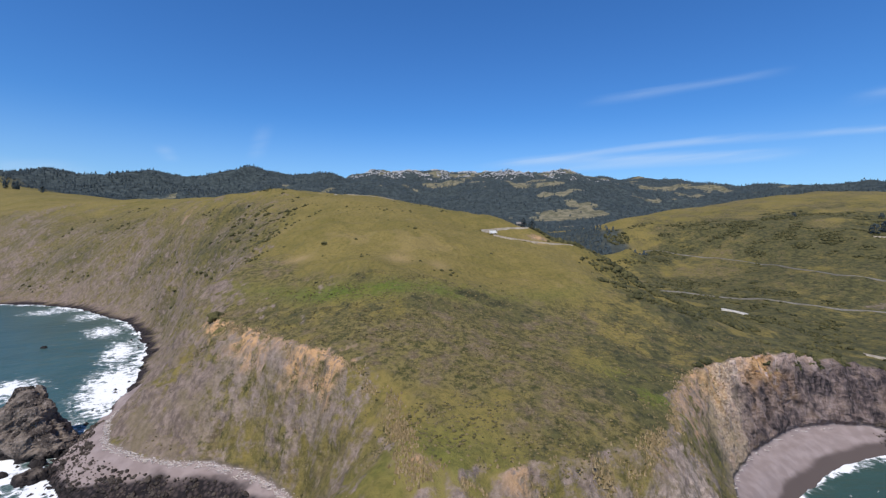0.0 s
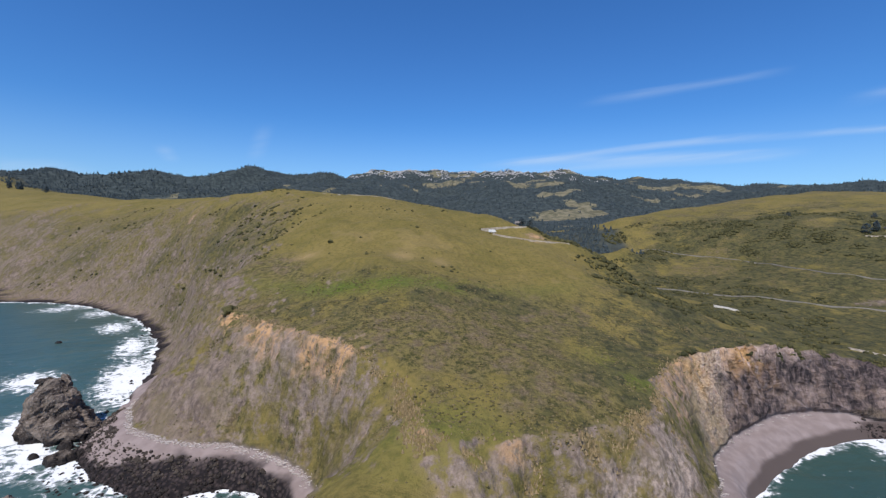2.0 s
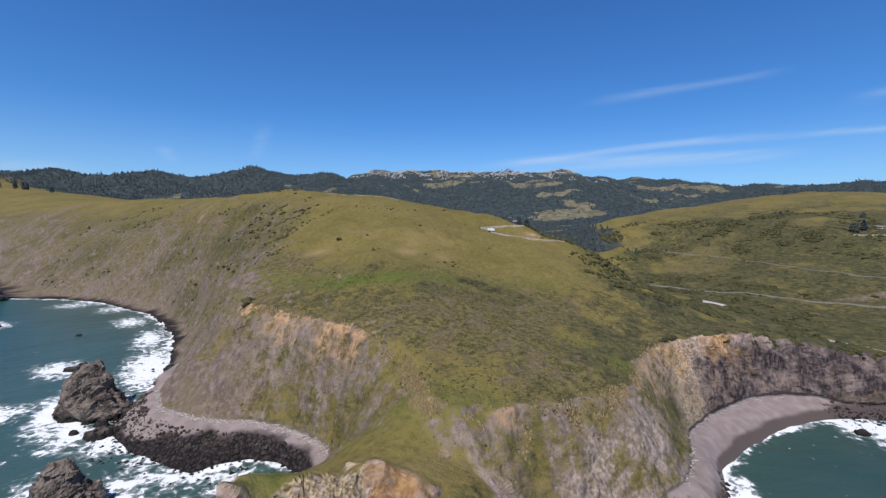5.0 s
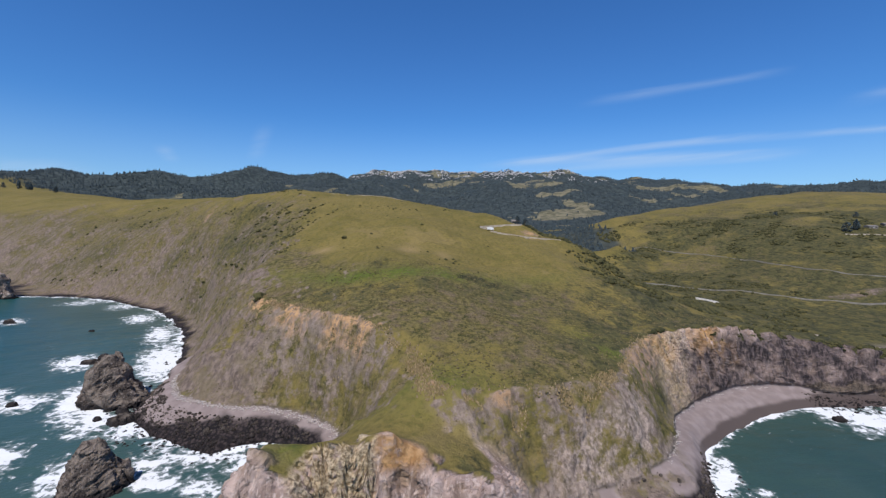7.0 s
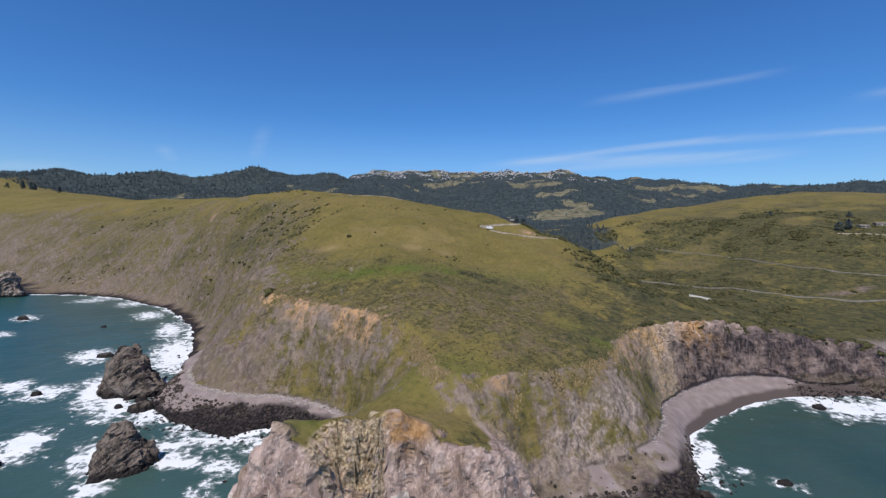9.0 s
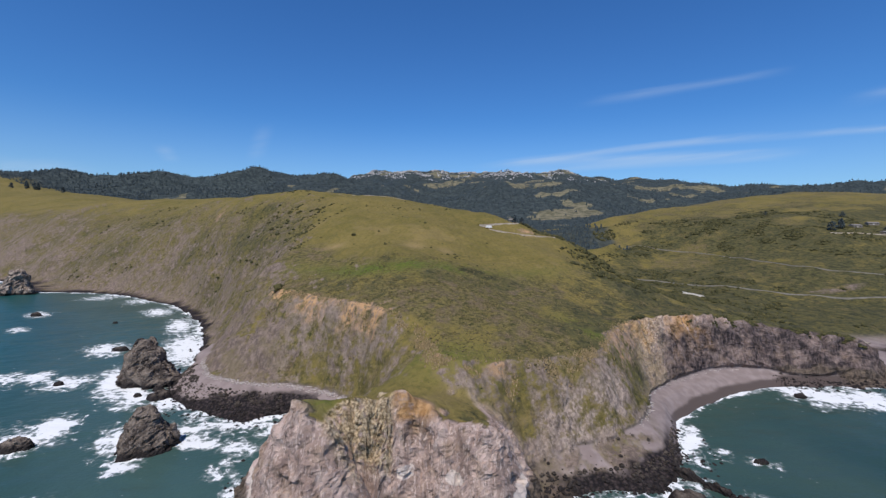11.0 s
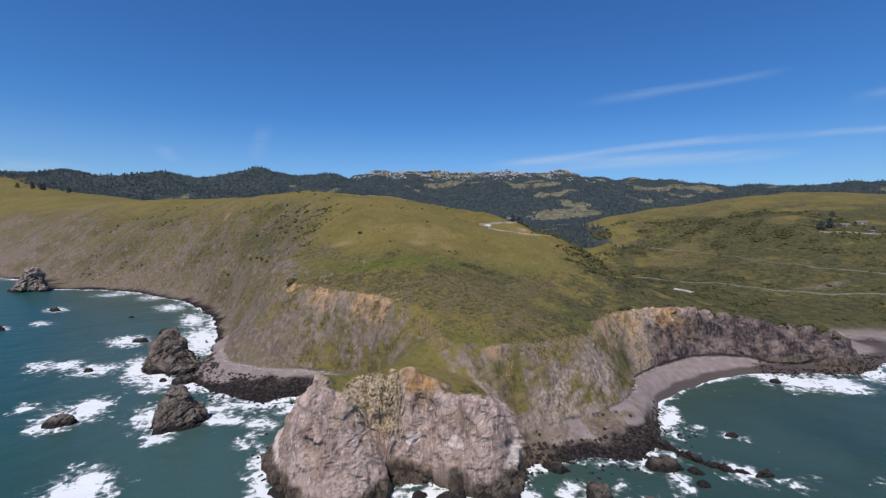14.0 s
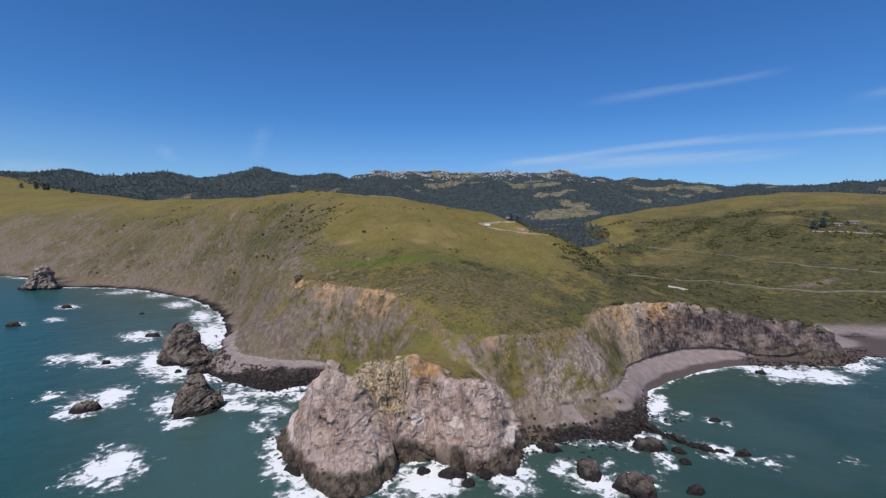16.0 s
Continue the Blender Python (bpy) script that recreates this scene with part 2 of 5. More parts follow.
def solve_land():
    shore = along([(*p, 0) for p in SHORE[1:-1]], 12)
    cove = along([(*p, 0) for p in SHORE if 85 < p[0] < 225 and p[1] > 90], 4.5)
    knots = np.vstack([shore, cove, along(FOOT_EAST, 4.0), along([p for p in FOOT_WEST if p[0] > -165], 5.0)] + [along(c, 9) for c in (EDGE_WEST, EDGE_EAST, FOOT_WEST)]
                      + [np.array(c, float) for c in (HEAD_TOP, HEAD_SPUR, HEAD_CREASE, HEAD_BACK, FACES, HILL, BLUFF, CREST, CREEK, EAST, FAR_WEST, FAR_EAST)])
    # sharp cliff edges and beach backs: a shelf behind each edge, a slope of sand before each foot
    for curve, side, rise in ((EDGE_WEST, 6.0, 0.8), (EDGE_EAST, 6.0, 0.8), (EDGE_EAST, 14.0, 1.4), ([p for p in FOOT_WEST if p[0] > -165], -6.0, -2.4), (FOOT_EAST[1:13], -6.0, -2.6)):
        p = along(curve, 4.0 if side < 0 else 7.0)
        t = np.gradient(p[:, :2], axis=0)
        t /= np.linalg.norm(t, axis=1, keepdims=True)
        knots = np.vstack([knots, np.column_stack([p[:, 0] - side * t[:, 1], p[:, 1] + side * t[:, 0], p[:, 2] + rise])])
    _, keep = np.unique(np.round(knots[:, :2] / 1.5), axis=0, return_index=True)
    knots = knots[np.sort(keep)]
    r = np.hypot(knots[:, None, 0] - knots[None, :, 0], knots[:, None, 1] - knots[None, :, 1])
    n = len(knots)
    a = np.zeros((n + 1, n + 1))
    a[:n, :n], a[:n, n], a[n, :n] = r - 0.15 * np.eye(n), 1, 1
    return knots, np.linalg.solve(a, np.append(knots[:, 2], 0))


KNOTS, WEIGHTS = solve_land()


def bent(x, y):
    """The plan, bent a little, so that edges and shores are uneven."""
    cove = step(x, 22, 40) * step(x, 225, 195) * step(y, 225, 205) + step(x, -175, -150) * step(x, -30, -45) * step(y, 185, 165) * step(y, 90, 105)
    near = step(800 - y, 0, 300) * (1 - 0.78 * step(y, 95, 80) * step(x, 45, 25)) * (1 - 0.8 * cove)
    return (x + near * (2.2 * fbm(x / 14, y / 14, 0, 3, 11) + 0.8 * vnoise(x / 3.1, y / 3.1, 0, 14)),
            y + near * (2.2 * fbm(x / 14, y / 14, 5.5, 3, 21) + 0.8 * vnoise(x / 3.1, y / 3.1, 3, 15)))


def seaward(x, y, curve):
    """Metres before the foot of a slope, on its seaward side, and the distance to it."""
    p = along(curve, 2.0)[:, :2]
    t = np.gradient(p, axis=0)
    t /= np.linalg.norm(t, axis=1, keepdims=True)
    side, dist = np.empty(len(x)), np.empty(len(x))
    for k in range(0, len(x), 20000):
        e = slice(k, k + 20000)
        d2 = (x[e, None] - p[None, :, 0]) ** 2 + (y[e, None] - p[None, :, 1]) ** 2
        i = d2.argmin(1)
        side[e] = (x[e] - p[i, 0]) * t[i, 1] - (y[e] - p[i, 1]) * t[i, 0]
        dist[e] = np.sqrt(d2[np.arange(len(i)), i])
    return side, dist


def gullies(x, y):
    """Furrows that run down the western bluffs; high in the bottom of a furrow."""
    across, down = 0.66 * x - 0.75 * y, 0.75 * x + 0.66 * y
    return ridged(across / 34 + 0.25 * vnoise(x / 30, y / 30, 0, 5), down / 170, 0, 3, 41)


def meadows(x, y):
    """Openings in the far woods; above 0.7 is open grass."""
    m = fbm(x / 260, y / 170, 0, 4, 131) - 0.12
    for mx, my, rx, ry, a in ((430, 1690, 150, 200, 1.0), (410, 1480, 90, 70, 0.7), (170, 2010, 130, 60, 0.8), (880, 2000, 110, 90, 0.7), (1396, 2650, 130, 130, 0.9), (423, 2465, 90, 130, 0.8), (-1566, 1887, 120, 70, 0.9)):
        m = m + a * np.exp(-(((x - mx) / rx) ** 2 + ((y - my) / ry) ** 2))
    return m + (0.3 + 0.25 * step(y, 2200, 2700)) * fbm(x / 45, y / 60, 0, 3, 133)


def ground(x, y):
    """Height of the ground, and distance to the shore, at arrays of places."""
    x, y = np.asarray(x, float).ravel(), np.asarray(y, float).ravel()
    wx, wy = bent(x, y)
    z = np.empty(len(x))
    for s in range(0, len(x), 20000):
        e = slice(s, s + 20000)
        d = np.sqrt((wx[e, None] - KNOTS[None, :, 0]) ** 2 + (wy[e, None] - KNOTS[None, :, 1]) ** 2)
        z[e] = d @ WEIGHTS[:-1] + WEIGHTS[-1]
    shore = distance_to_shore(wx, wy)
    inland = step(shore, 8, 60)
    z += inland * 1.6 * fbm(x / 38, y / 38, 0, 4, 31)
    # gullies down the bluffs, and shallow ones in the upper hill
    across, down = 0.66 * x - 0.75 * y, 0.75 * x + 0.66 * y
    z -= inland * 2.3 * gullies(x, y) * step(x, -60, -150) * step(y, 1000, 700)
    z -= inland * 1.3 * ridged(across / 46, down / 150, 3.0, 3, 45) * step(x, 60, -40) * step(y, 240, 280) * step(y, 700, 500)
    z += 2.2 * np.exp(-(((x + 13.5) / 5.0) ** 2 + ((y - 67.5) / 4.2) ** 2))
    # the cleft between the spur and the main block of the headland
    near = np.hypot(x + 27, y - 60) < 25
    if near.any():
        line = along([p[:2] + (0,) for p in HEAD_CREASE[1:]], 0.5)[:, :2]
        d = np.sqrt(((x[near][:, None] - line[None, :, 0]) ** 2 + (y[near][:, None] - line[None, :, 1]) ** 2).min(1))
        z[near] -= 6.0 * np.exp(-(d / 2.0) ** 2) * step(z[near], 1, 7)
    far = step(y, 1300, 2100)
    z += far * (26 * fbm(x / 260, y / 260, 0, 4, 51) + 30 * ridged(x / 420, y / 620, 0, 4, 61) - 15)
    z = np.where(shore > 0, np.maximum(z, np.minimum(0.10 * shore, 2.0)), -np.minimum(9, 0.22 * -shore + 0.1))
    return z, shore


def spread(lo, hi, fine, ends, grow):
    """Grid lines: evenly fine from lo to hi, then wider and wider out to the ends."""
    mid = list(np.arange(lo, hi + fine / 2, fine))
    right, s = [], fine
    while (right[-1] if right else mid[-1]) < ends[1]:
        s *= grow
        right.append((right[-1] if right else mid[-1]) + s)
    left, s = [], fine
    while (left[-1] if left else mid[0]) > ends[0]:
        s *= grow
        left.append((left[-1] if left else mid[0]) - s)
    return np.array(left[::-1] + mid + right)


def sheet(name, xs, ys, z, material, attributes, xyz=None):
    """A sheet of ground over grid lines, with float attributes for its material."""
    nx, ny = len(xs), len(ys)
    if xyz is None:
        gx, gy = np.meshgrid(xs, ys)
        xyz = np.stack([gx.ravel(), gy.ravel(), z.ravel()], 1)
    i = (np.arange(ny - 1)[:, None] * nx + np.arange(nx - 1)[None, :]).ravel()
    quads = np.stack([i, i + 1, i + nx + 1, i + nx], 1).astype(np.int32)
    me = bpy.data.meshes.new(name)
    me.vertices.add(len(xyz))
    me.vertices.foreach_set("co", xyz.astype(np.float32).ravel())
    me.loops.add(quads.size)
    me.loops.foreach_set("vertex_index", quads.ravel())
    me.polygons.add(len(quads))
    me.polygons.foreach_set("loop_start", np.arange(0, quads.size, 4, dtype=np.int32))
    me.polygons.foreach_set("use_smooth", np.ones(len(quads), bool))
    for key, values in attributes.items():
        me.attributes.new(key, "FLOAT", "POINT").data.foreach_set("value", np.asarray(values, np.float32).ravel())
    me.materials.append(material)
    me.update()
    me.validate()
    return new(name, me)


# ---------------------------------------------------------------- materials


class Nodes:
    """Short hand for writing a material."""

    def __init__(self, name):
        self.m = bpy.data.materials.new(name)
        self.m.use_nodes = True
        self.t = self.m.node_tree
        self.t.nodes.clear()
        self.out = self.t.nodes.new("ShaderNodeOutputMaterial")
        self.bsdf = self.t.nodes.new("ShaderNodeBsdfPrincipled")
        self.t.links.new(self.bsdf.outputs[0], self.out.inputs[0])
        self.place = self.t.nodes.new("ShaderNodeNewGeometry").outputs["Position"]

    def put(self, socket, v):
        if isinstance(v, (int, float)):
            socket.default_value = v
        elif isinstance(v, tuple):
            socket.default_value = (*v, 1.0) if len(v) == 3 and len(socket.default_value) == 4 else v
        else:
            self.t.links.new(v, socket)

    def set(self, **k):
        for key, v in k.items():
            self.put(self.bsdf.inputs[key.replace("_", " ")], v)
        return self

    def stretch(self, sx, sy, sz):
        n = self.t.nodes.new("ShaderNodeVectorMath")
        n.operation = "MULTIPLY"
        self.put(n.inputs[0], self.place)
        n.inputs[1].default_value = (sx, sy, sz)
        return n.outputs[0]

    def noise(self, size, detail=4, where=None, rough=0.55, bend=0.0):
        n = self.t.nodes.new("ShaderNodeTexNoise")
        self.put(n.inputs["Vector"], self.place if where is None else where)
        n.inputs["Scale"].default_value, n.inputs["Detail"].default_value = 1.0 / size, detail
        n.inputs["Roughness"].default_value, n.inputs["Distortion"].default_value = rough, bend
        return n.outputs["Fac"]

    def cells(self, size, feature="F1", where=None):
        n = self.t.nodes.new("ShaderNodeTexVoronoi")
        n.feature = feature
        self.put(n.inputs["Vector"], self.place if where is None else where)
        n.inputs["Scale"].default_value = 1.0 / size
        return n.outputs["Distance"]

    def attr(self, name):
        n = self.t.nodes.new("ShaderNodeAttribute")
        n.attribute_name = name
        return n.outputs["Fac"]

    def fit(self, v, lo, hi, a=0.0, b=1.0):
        n = self.t.nodes.new("ShaderNodeMapRange")
        n.interpolation_type = "SMOOTHSTEP"
        self.put(n.inputs[0], v)
        for i, q in enumerate((lo, hi, a, b)):
            n.inputs[i + 1].default_value = q
        return n.outputs[0]

    def math(self, kind, a, b=0.0):
        n = self.t.nodes.new("ShaderNodeMath")
        n.operation = kind
        self.put(n.inputs[0], a)
        self.put(n.inputs[1], b)
        return n.outputs[0]

    def mix(self, f, a, b, kind="MIX"):
        n = self.t.nodes.new("ShaderNodeMixRGB")
        n.blend_type = kind
        for i, v in enumerate((f, a, b)):
            self.put(n.inputs[i], v)
        return n.outputs[0]

    def island(self):
        return self.t.nodes.new("ShaderNodeNewGeometry").outputs["Random Per Island"]

    def bump(self, height, strength, depth):
        n = self.t.nodes.new("ShaderNodeBump")
        n.inputs["Strength"].default_value, n.inputs["Distance"].default_value = strength, depth
        self.put(n.inputs["Height"], height)
        self.t.links.new(n.outputs[0], self.bsdf.inputs["Normal"])
        return self


def rock_colour(n):
    """Weathered greywacke: pinkish grey-brown, with pale and dark streaks that slant down the face."""
    down = n.stretch(1, 1, 0.28)
    slant = n.t.nodes.new("ShaderNodeMapping")
    n.put(slant.inputs["Vector"], n.place)
    slant.inputs["Rotation"].default_value = (0.0, radians(32), 0.0)
    slant.inputs["Scale"].default_value = (1.0, 0.8, 0.22)
    c = n.mix(n.fit(n.noise(5.5, 6, down), 0.36, 0.66), (0.335, 0.240, 0.202), (0.640, 0.484, 0.418))
    c = n.mix(n.fit(n.noise(1.0, 7, slant.outputs[0], 0.72), 0.50, 0.66), c, (0.70, 0.565, 0.50))
    c = n.mix(n.fit(n.noise(1.5, 7, slant.outputs[0], 0.78), 0.56, 0.66), c, (0.105, 0.080, 0.066))
    return n.mix(n.fit(n.noise(9, 3), 0.5, 0.75, 0, 0.5), c, (0.30, 0.20, 0.10))


def land_material():
    n = Nodes("land")
    patch, mid, fine = n.noise(70, 4), n.noise(14, 5), n.noise(2.2, 6, None, 0.65)
    tuft, speck = n.noise(0.7, 3), n.noise(1.3, 4, None, 0.7)
    clump = n.math("ADD", n.math("MULTIPLY", n.noise(15, 5, None, 0.6), 1.1), n.math("MULTIPLY", n.noise(5, 5, n.stretch(1, 1, 0.7), 0.65), 1.3))
    clump = n.math("SUBTRACT", n.math("ADD", clump, n.math("MULTIPLY", n.noise(1.9, 5, None, 0.7), 1.2)), 1.8)

    def cover(name, gain=1.5):
        """A share of ground cover, broken into clumps with ragged edges."""
        share = n.attr(name)
        return n.math("MULTIPLY", n.fit(n.math("ADD", share, n.math("MULTIPLY", clump, gain)), 0.18, 0.82), n.fit(share, 0.02, 0.25))

    grass = n.mix(n.fit(patch, 0.36, 0.64), (0.134, 0.111, 0.031), (0.182, 0.142, 0.045))
    grass = n.mix(n.fit(mid, 0.35, 0.7, 0, 0.6), grass, (0.215, 0.163, 0.052))
    grass = n.mix(n.fit(fine, 0.42, 0.66, 0, 0.60), grass, (0.086, 0.080, 0.022))
    grass = n.mix(n.fit(speck, 0.58, 0.72, 0, 0.35), grass, (0.060, 0.062, 0.020))
    grass = n.mix(n.math("MULTIPLY", n.attr("lush"), n.fit(mid, 0.3, 0.6, 0.5, 1.0)), grass, n.mix(n.fit(fine, 0.4, 0.65), (0.098, 0.124, 0.020), (0.066, 0.088, 0.016)))
    grass = n.mix(n.math("MULTIPLY", n.attr("dry"), n.fit(fine, 0.3, 0.6, 0.4, 1.0)), grass, (0.30, 0.215, 0.105))
    scrub = n.mix(n.fit(n.noise(2.4, 6, None, 0.75), 0.40, 0.58), (0.042, 0.043, 0.015), (0.154, 0.126, 0.047))
    scrub = n.mix(n.fit(n.noise(9, 5, None, 0.7), 0.46, 0.64, 0, 0.85), scrub, n.mix(n.fit(speck, 0.42, 0.6), (0.105, 0.076, 0.050), (0.178, 0.136, 0.088)))
    c = n.mix(n.math("MULTIPLY", n.attr("scrub"), n.fit(fine, 0.28, 0.52, 0.45, 1.0)), grass, scrub)
    brush = n.mix(n.fit(n.noise(5, 6, None, 0.72), 0.38, 0.64), (0.032, 0.034, 0.016), (0.096, 0.088, 0.033))
    brush = n.mix(n.fit(speck, 0.52, 0.70, 0, 0.6), brush, (0.130, 0.112, 0.054))
    c = n.mix(cover("thicket"), c, brush)
    # ground under the trees is tinted blue-grey too, as painted distance haze
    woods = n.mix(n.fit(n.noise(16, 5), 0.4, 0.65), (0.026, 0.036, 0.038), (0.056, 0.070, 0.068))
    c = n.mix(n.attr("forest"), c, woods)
    glade = n.fit(n.math("ADD", n.attr("meadow"), n.math("MULTIPLY", n.math("SUBTRACT", n.noise(30, 7, None, 0.75), 0.5), 2.2)), 0.40, 0.66)
    c = n.mix(glade, c, n.mix(n.fit(n.noise(26, 6, None, 0.7), 0.40, 0.60), (0.090, 0.086, 0.052), (0.190, 0.170, 0.110)))
    slip = n.mix(n.fit(n.noise(2.6, 7, n.stretch(1, 1, 0.5), 0.75), 0.38, 0.64), (0.116, 0.088, 0.072), (0.236, 0.181, 0.150))
    slip = n.mix(n.fit(n.noise(1.1, 5, n.stretch(1, 1, 0.45), 0.7), 0.56, 0.70, 0, 0.7), slip, (0.072, 0.058, 0.040))
    slip = n.mix(n.fit(n.noise(11, 6, None, 0.65), 0.44, 0.62, 0, 0.65), slip, (0.150, 0.120, 0.070))
    slip = n.mix(n.math("MULTIPLY", n.attr("buff"), n.fit(n.noise(1.7, 6, n.stretch(1, 1, 0.4), 0.7), 0.38, 0.58)), slip, n.mix(n.fit(speck, 0.42, 0.6), (0.300, 0.235, 0.195), (0.420, 0.335, 0.280)))
    slip = n.mix(n.math("MULTIPLY", n.attr("ochre"), n.fit(n.noise(2.2, 5, n.stretch(1, 1, 0.45), 0.7), 0.36, 0.54)), slip, (0.45, 0.275, 0.140))
    c = n.mix(cover("bare"), c, slip)
    rock = n.mix(n.math("MULTIPLY", n.attr("ochre"), n.fit(n.noise(4, 4), 0.30, 0.52)), rock_colour(n), n.mix(n.fit(fine, 0.38, 0.62), (0.36, 0.20, 0.085), (0.56, 0.34, 0.16)))
    rock = n.mix(n.math("MULTIPLY", n.attr("buff"), n.fit(n.noise(2.4, 5), 0.30, 0.50)), rock, n.mix(n.fit(n.noise(0.9, 5), 0.38, 0.62), (0.250, 0.180, 0.105), (0.680, 0.540, 0.360)))
    # the east cliff is mixed to a darker purple-grey below its top
    rock = n.mix(n.math("MULTIPLY", n.attr("dark_face"), n.fit(n.noise(8, 4), 0.35, 0.6, 0.60, 1.0)), rock, n.mix(n.fit(n.noise(1.4, 6, n.stretch(1, 1, 0.25)), 0.4, 0.65), (0.042, 0.034, 0.035), (0.150, 0.114, 0.108)))
    rock = n.mix(n.fit(n.math("ADD", n.attr("guano"), n.math("SUBTRACT", n.noise(1.8, 5, None, 0.7), 0.5)), 0.45, 0.62), rock, (0.78, 0.66, 0.58))
    rock = n.mix(n.attr("wet"), rock, n.mix(n.fit(n.noise(1.8, 6, n.stretch(1, 1, 0.5), 0.7), 0.4, 0.62), (0.066, 0.052, 0.043), (0.175, 0.135, 0.102)))
    c = n.mix(n.attr("rock"), c, rock)
    sand = n.mix(n.fit(n.noise(5, 5), 0.35, 0.7), (0.212, 0.168, 0.156), (0.272, 0.222, 0.210))
    sand = n.mix(n.fit(fine, 0.58, 0.85, 0, 0.25), sand, (0.13, 0.10, 0.09))
    sand = n.mix(n.attr("damp"), sand, (0.085, 0.066, 0.060))
    c = n.mix(n.attr("sand"), c, sand)
    c = n.mix(n.attr("cobble"), c, n.mix(n.fit(n.cells(1.5), 0.1, 0.7), (0.055, 0.042, 0.040), (0.012, 0.010, 0.011)))
    n.set(Base_Color=c, Roughness=0.92, Specular_IOR_Level=0.18)
    relief = n.math("ADD", n.math("ADD", n.math("MULTIPLY", fine, 1.0), n.math("MULTIPLY", tuft, 0.25)), n.math("MULTIPLY", n.noise(2.8, 6, n.stretch(1, 1, 0.3)), n.attr("rock")))
    relief = n.math("ADD", relief, n.math("MULTIPLY", n.math("MULTIPLY", n.noise(0.9, 6, None, 0.75), n.attr("rock")), 1.3))
    relief = n.math("MULTIPLY", relief, n.fit(n.attr("sand"), 0, 1, 1.0, 0.12))
    return n.bump(relief, 0.8, 1.3).m


def sea_material():
    n = Nodes("sea_water")
    deep = n.mix(n.fit(n.noise(60, 4), 0.35, 0.65), (0.025, 0.054, 0.042), (0.040, 0.071, 0.055))
    deep = n.mix(n.attr("shallow"), deep, (0.036, 0.074, 0.064))
    deep = n.mix(n.math("MULTIPLY", n.attr("teal"), n.fit(n.noise(120, 4), 0.30, 0.60, 0.55, 1.0)), deep, (0.012, 0.074, 0.074))
    # lighter grey-green water towards the west, in broad patches
    deep = n.mix(n.math("MULTIPLY", n.attr("west_pale"), n.fit(n.noise(95, 3), 0.30, 0.62, 0.35, 1.0)), deep, (0.046, 0.092, 0.084))
    lace = n.math("ADD", n.noise(4.6, 8, None, 0.66, 0.9), n.math("MULTIPLY", n.noise(1.6, 5, None, 0.7, 0.8), 0.35))
    lace = n.math("ADD", lace, n.math("MULTIPLY", n.math("SUBTRACT", n.cells(2.6), 0.45), 0.22))
    lace = n.math("MULTIPLY", n.math("SUBTRACT", lace, 0.675), 1.7)
    level = n.math("MULTIPLY", n.attr("foam"), 0.80)
    white = n.fit(n.math("ADD", lace, level), 0.40, 0.53)
    thin = n.fit(n.math("ADD", lace, level), 0.20, 0.46, 0, 0.30)
    foam = n.math("MAXIMUM", white, n.math("MULTIPLY", thin, n.fit(n.attr("foam"), 0.05, 0.4)))
    n.set(Base_Color=n.mix(foam, deep, (0.74, 0.76, 0.77)), Roughness=n.fit(foam, 0, 0.5, 0.28, 0.85), IOR=1.33, Specular_IOR_Level=0.3)
    swell = n.math("ADD", n.noise(7, 4, n.stretch(0.6, 1.3, 1)), n.math("MULTIPLY", n.noise(1.4, 4), 0.3))
    return n.bump(n.math("ADD", swell, n.math("MULTIPLY", foam, 0.6)), 0.55, 0.7).m


def stone_material(name, tone=1.0):
    n = Nodes(name)
    z = n.t.nodes.new("ShaderNodeSeparateXYZ")
    n.put(z.inputs[0], n.place)
    c = n.mix(n.fit(n.noise(3.5, 6, n.stretch(1, 1, 0.4)), 0.36, 0.64), (0.045 * tone, 0.036 * tone, 0.031 * tone), (0.150 * tone, 0.122 * tone, 0.100 * tone))
    c = n.mix(n.fit(n.noise(0.9, 5), 0.52, 0.72), c, (0.19 * tone, 0.16 * tone, 0.14 * tone))
    tide = n.fit(n.math("ADD", z.outputs[2], n.math("MULTIPLY", n.noise(3, 3), 4.0)), 3.6, 6.0, 1.0, 0.0)
    c = n.mix(tide, c, (0.022, 0.018, 0.017))
    n.set(Base_Color=c, Roughness=n.fit(tide, 0, 1, 0.92, 0.75), Specular_IOR_Level=0.2)
    return n.bump(n.math("ADD", n.noise(2.0, 6, n.stretch(1, 1, 0.5)), n.math("MULTIPLY", n.cells(1.3), 0.4)), 0.9, 1.1).m


def leaf_material(name, dark, light):
    n = Nodes(name)
    c = n.mix(n.island(), dark, light)
    c = n.mix(n.fit(n.noise(0.6, 3), 0.4, 0.7, 0, 0.5), c, tuple(v * 0.45 for v in dark))
    n.set(Base_Color=c, Roughness=0.85, Specular_IOR_Level=0.2)
    return n.m


def plain_material(name, a, b, size, rough=0.85):
    n = Nodes(name)
    n.set(Base_Color=n.mix(n.fit(n.noise(size, 5), 0.35, 0.68), a, b), Roughness=rough)
    return n.bump(n.noise(size * 0.3, 4), 0.4, 0.05).m


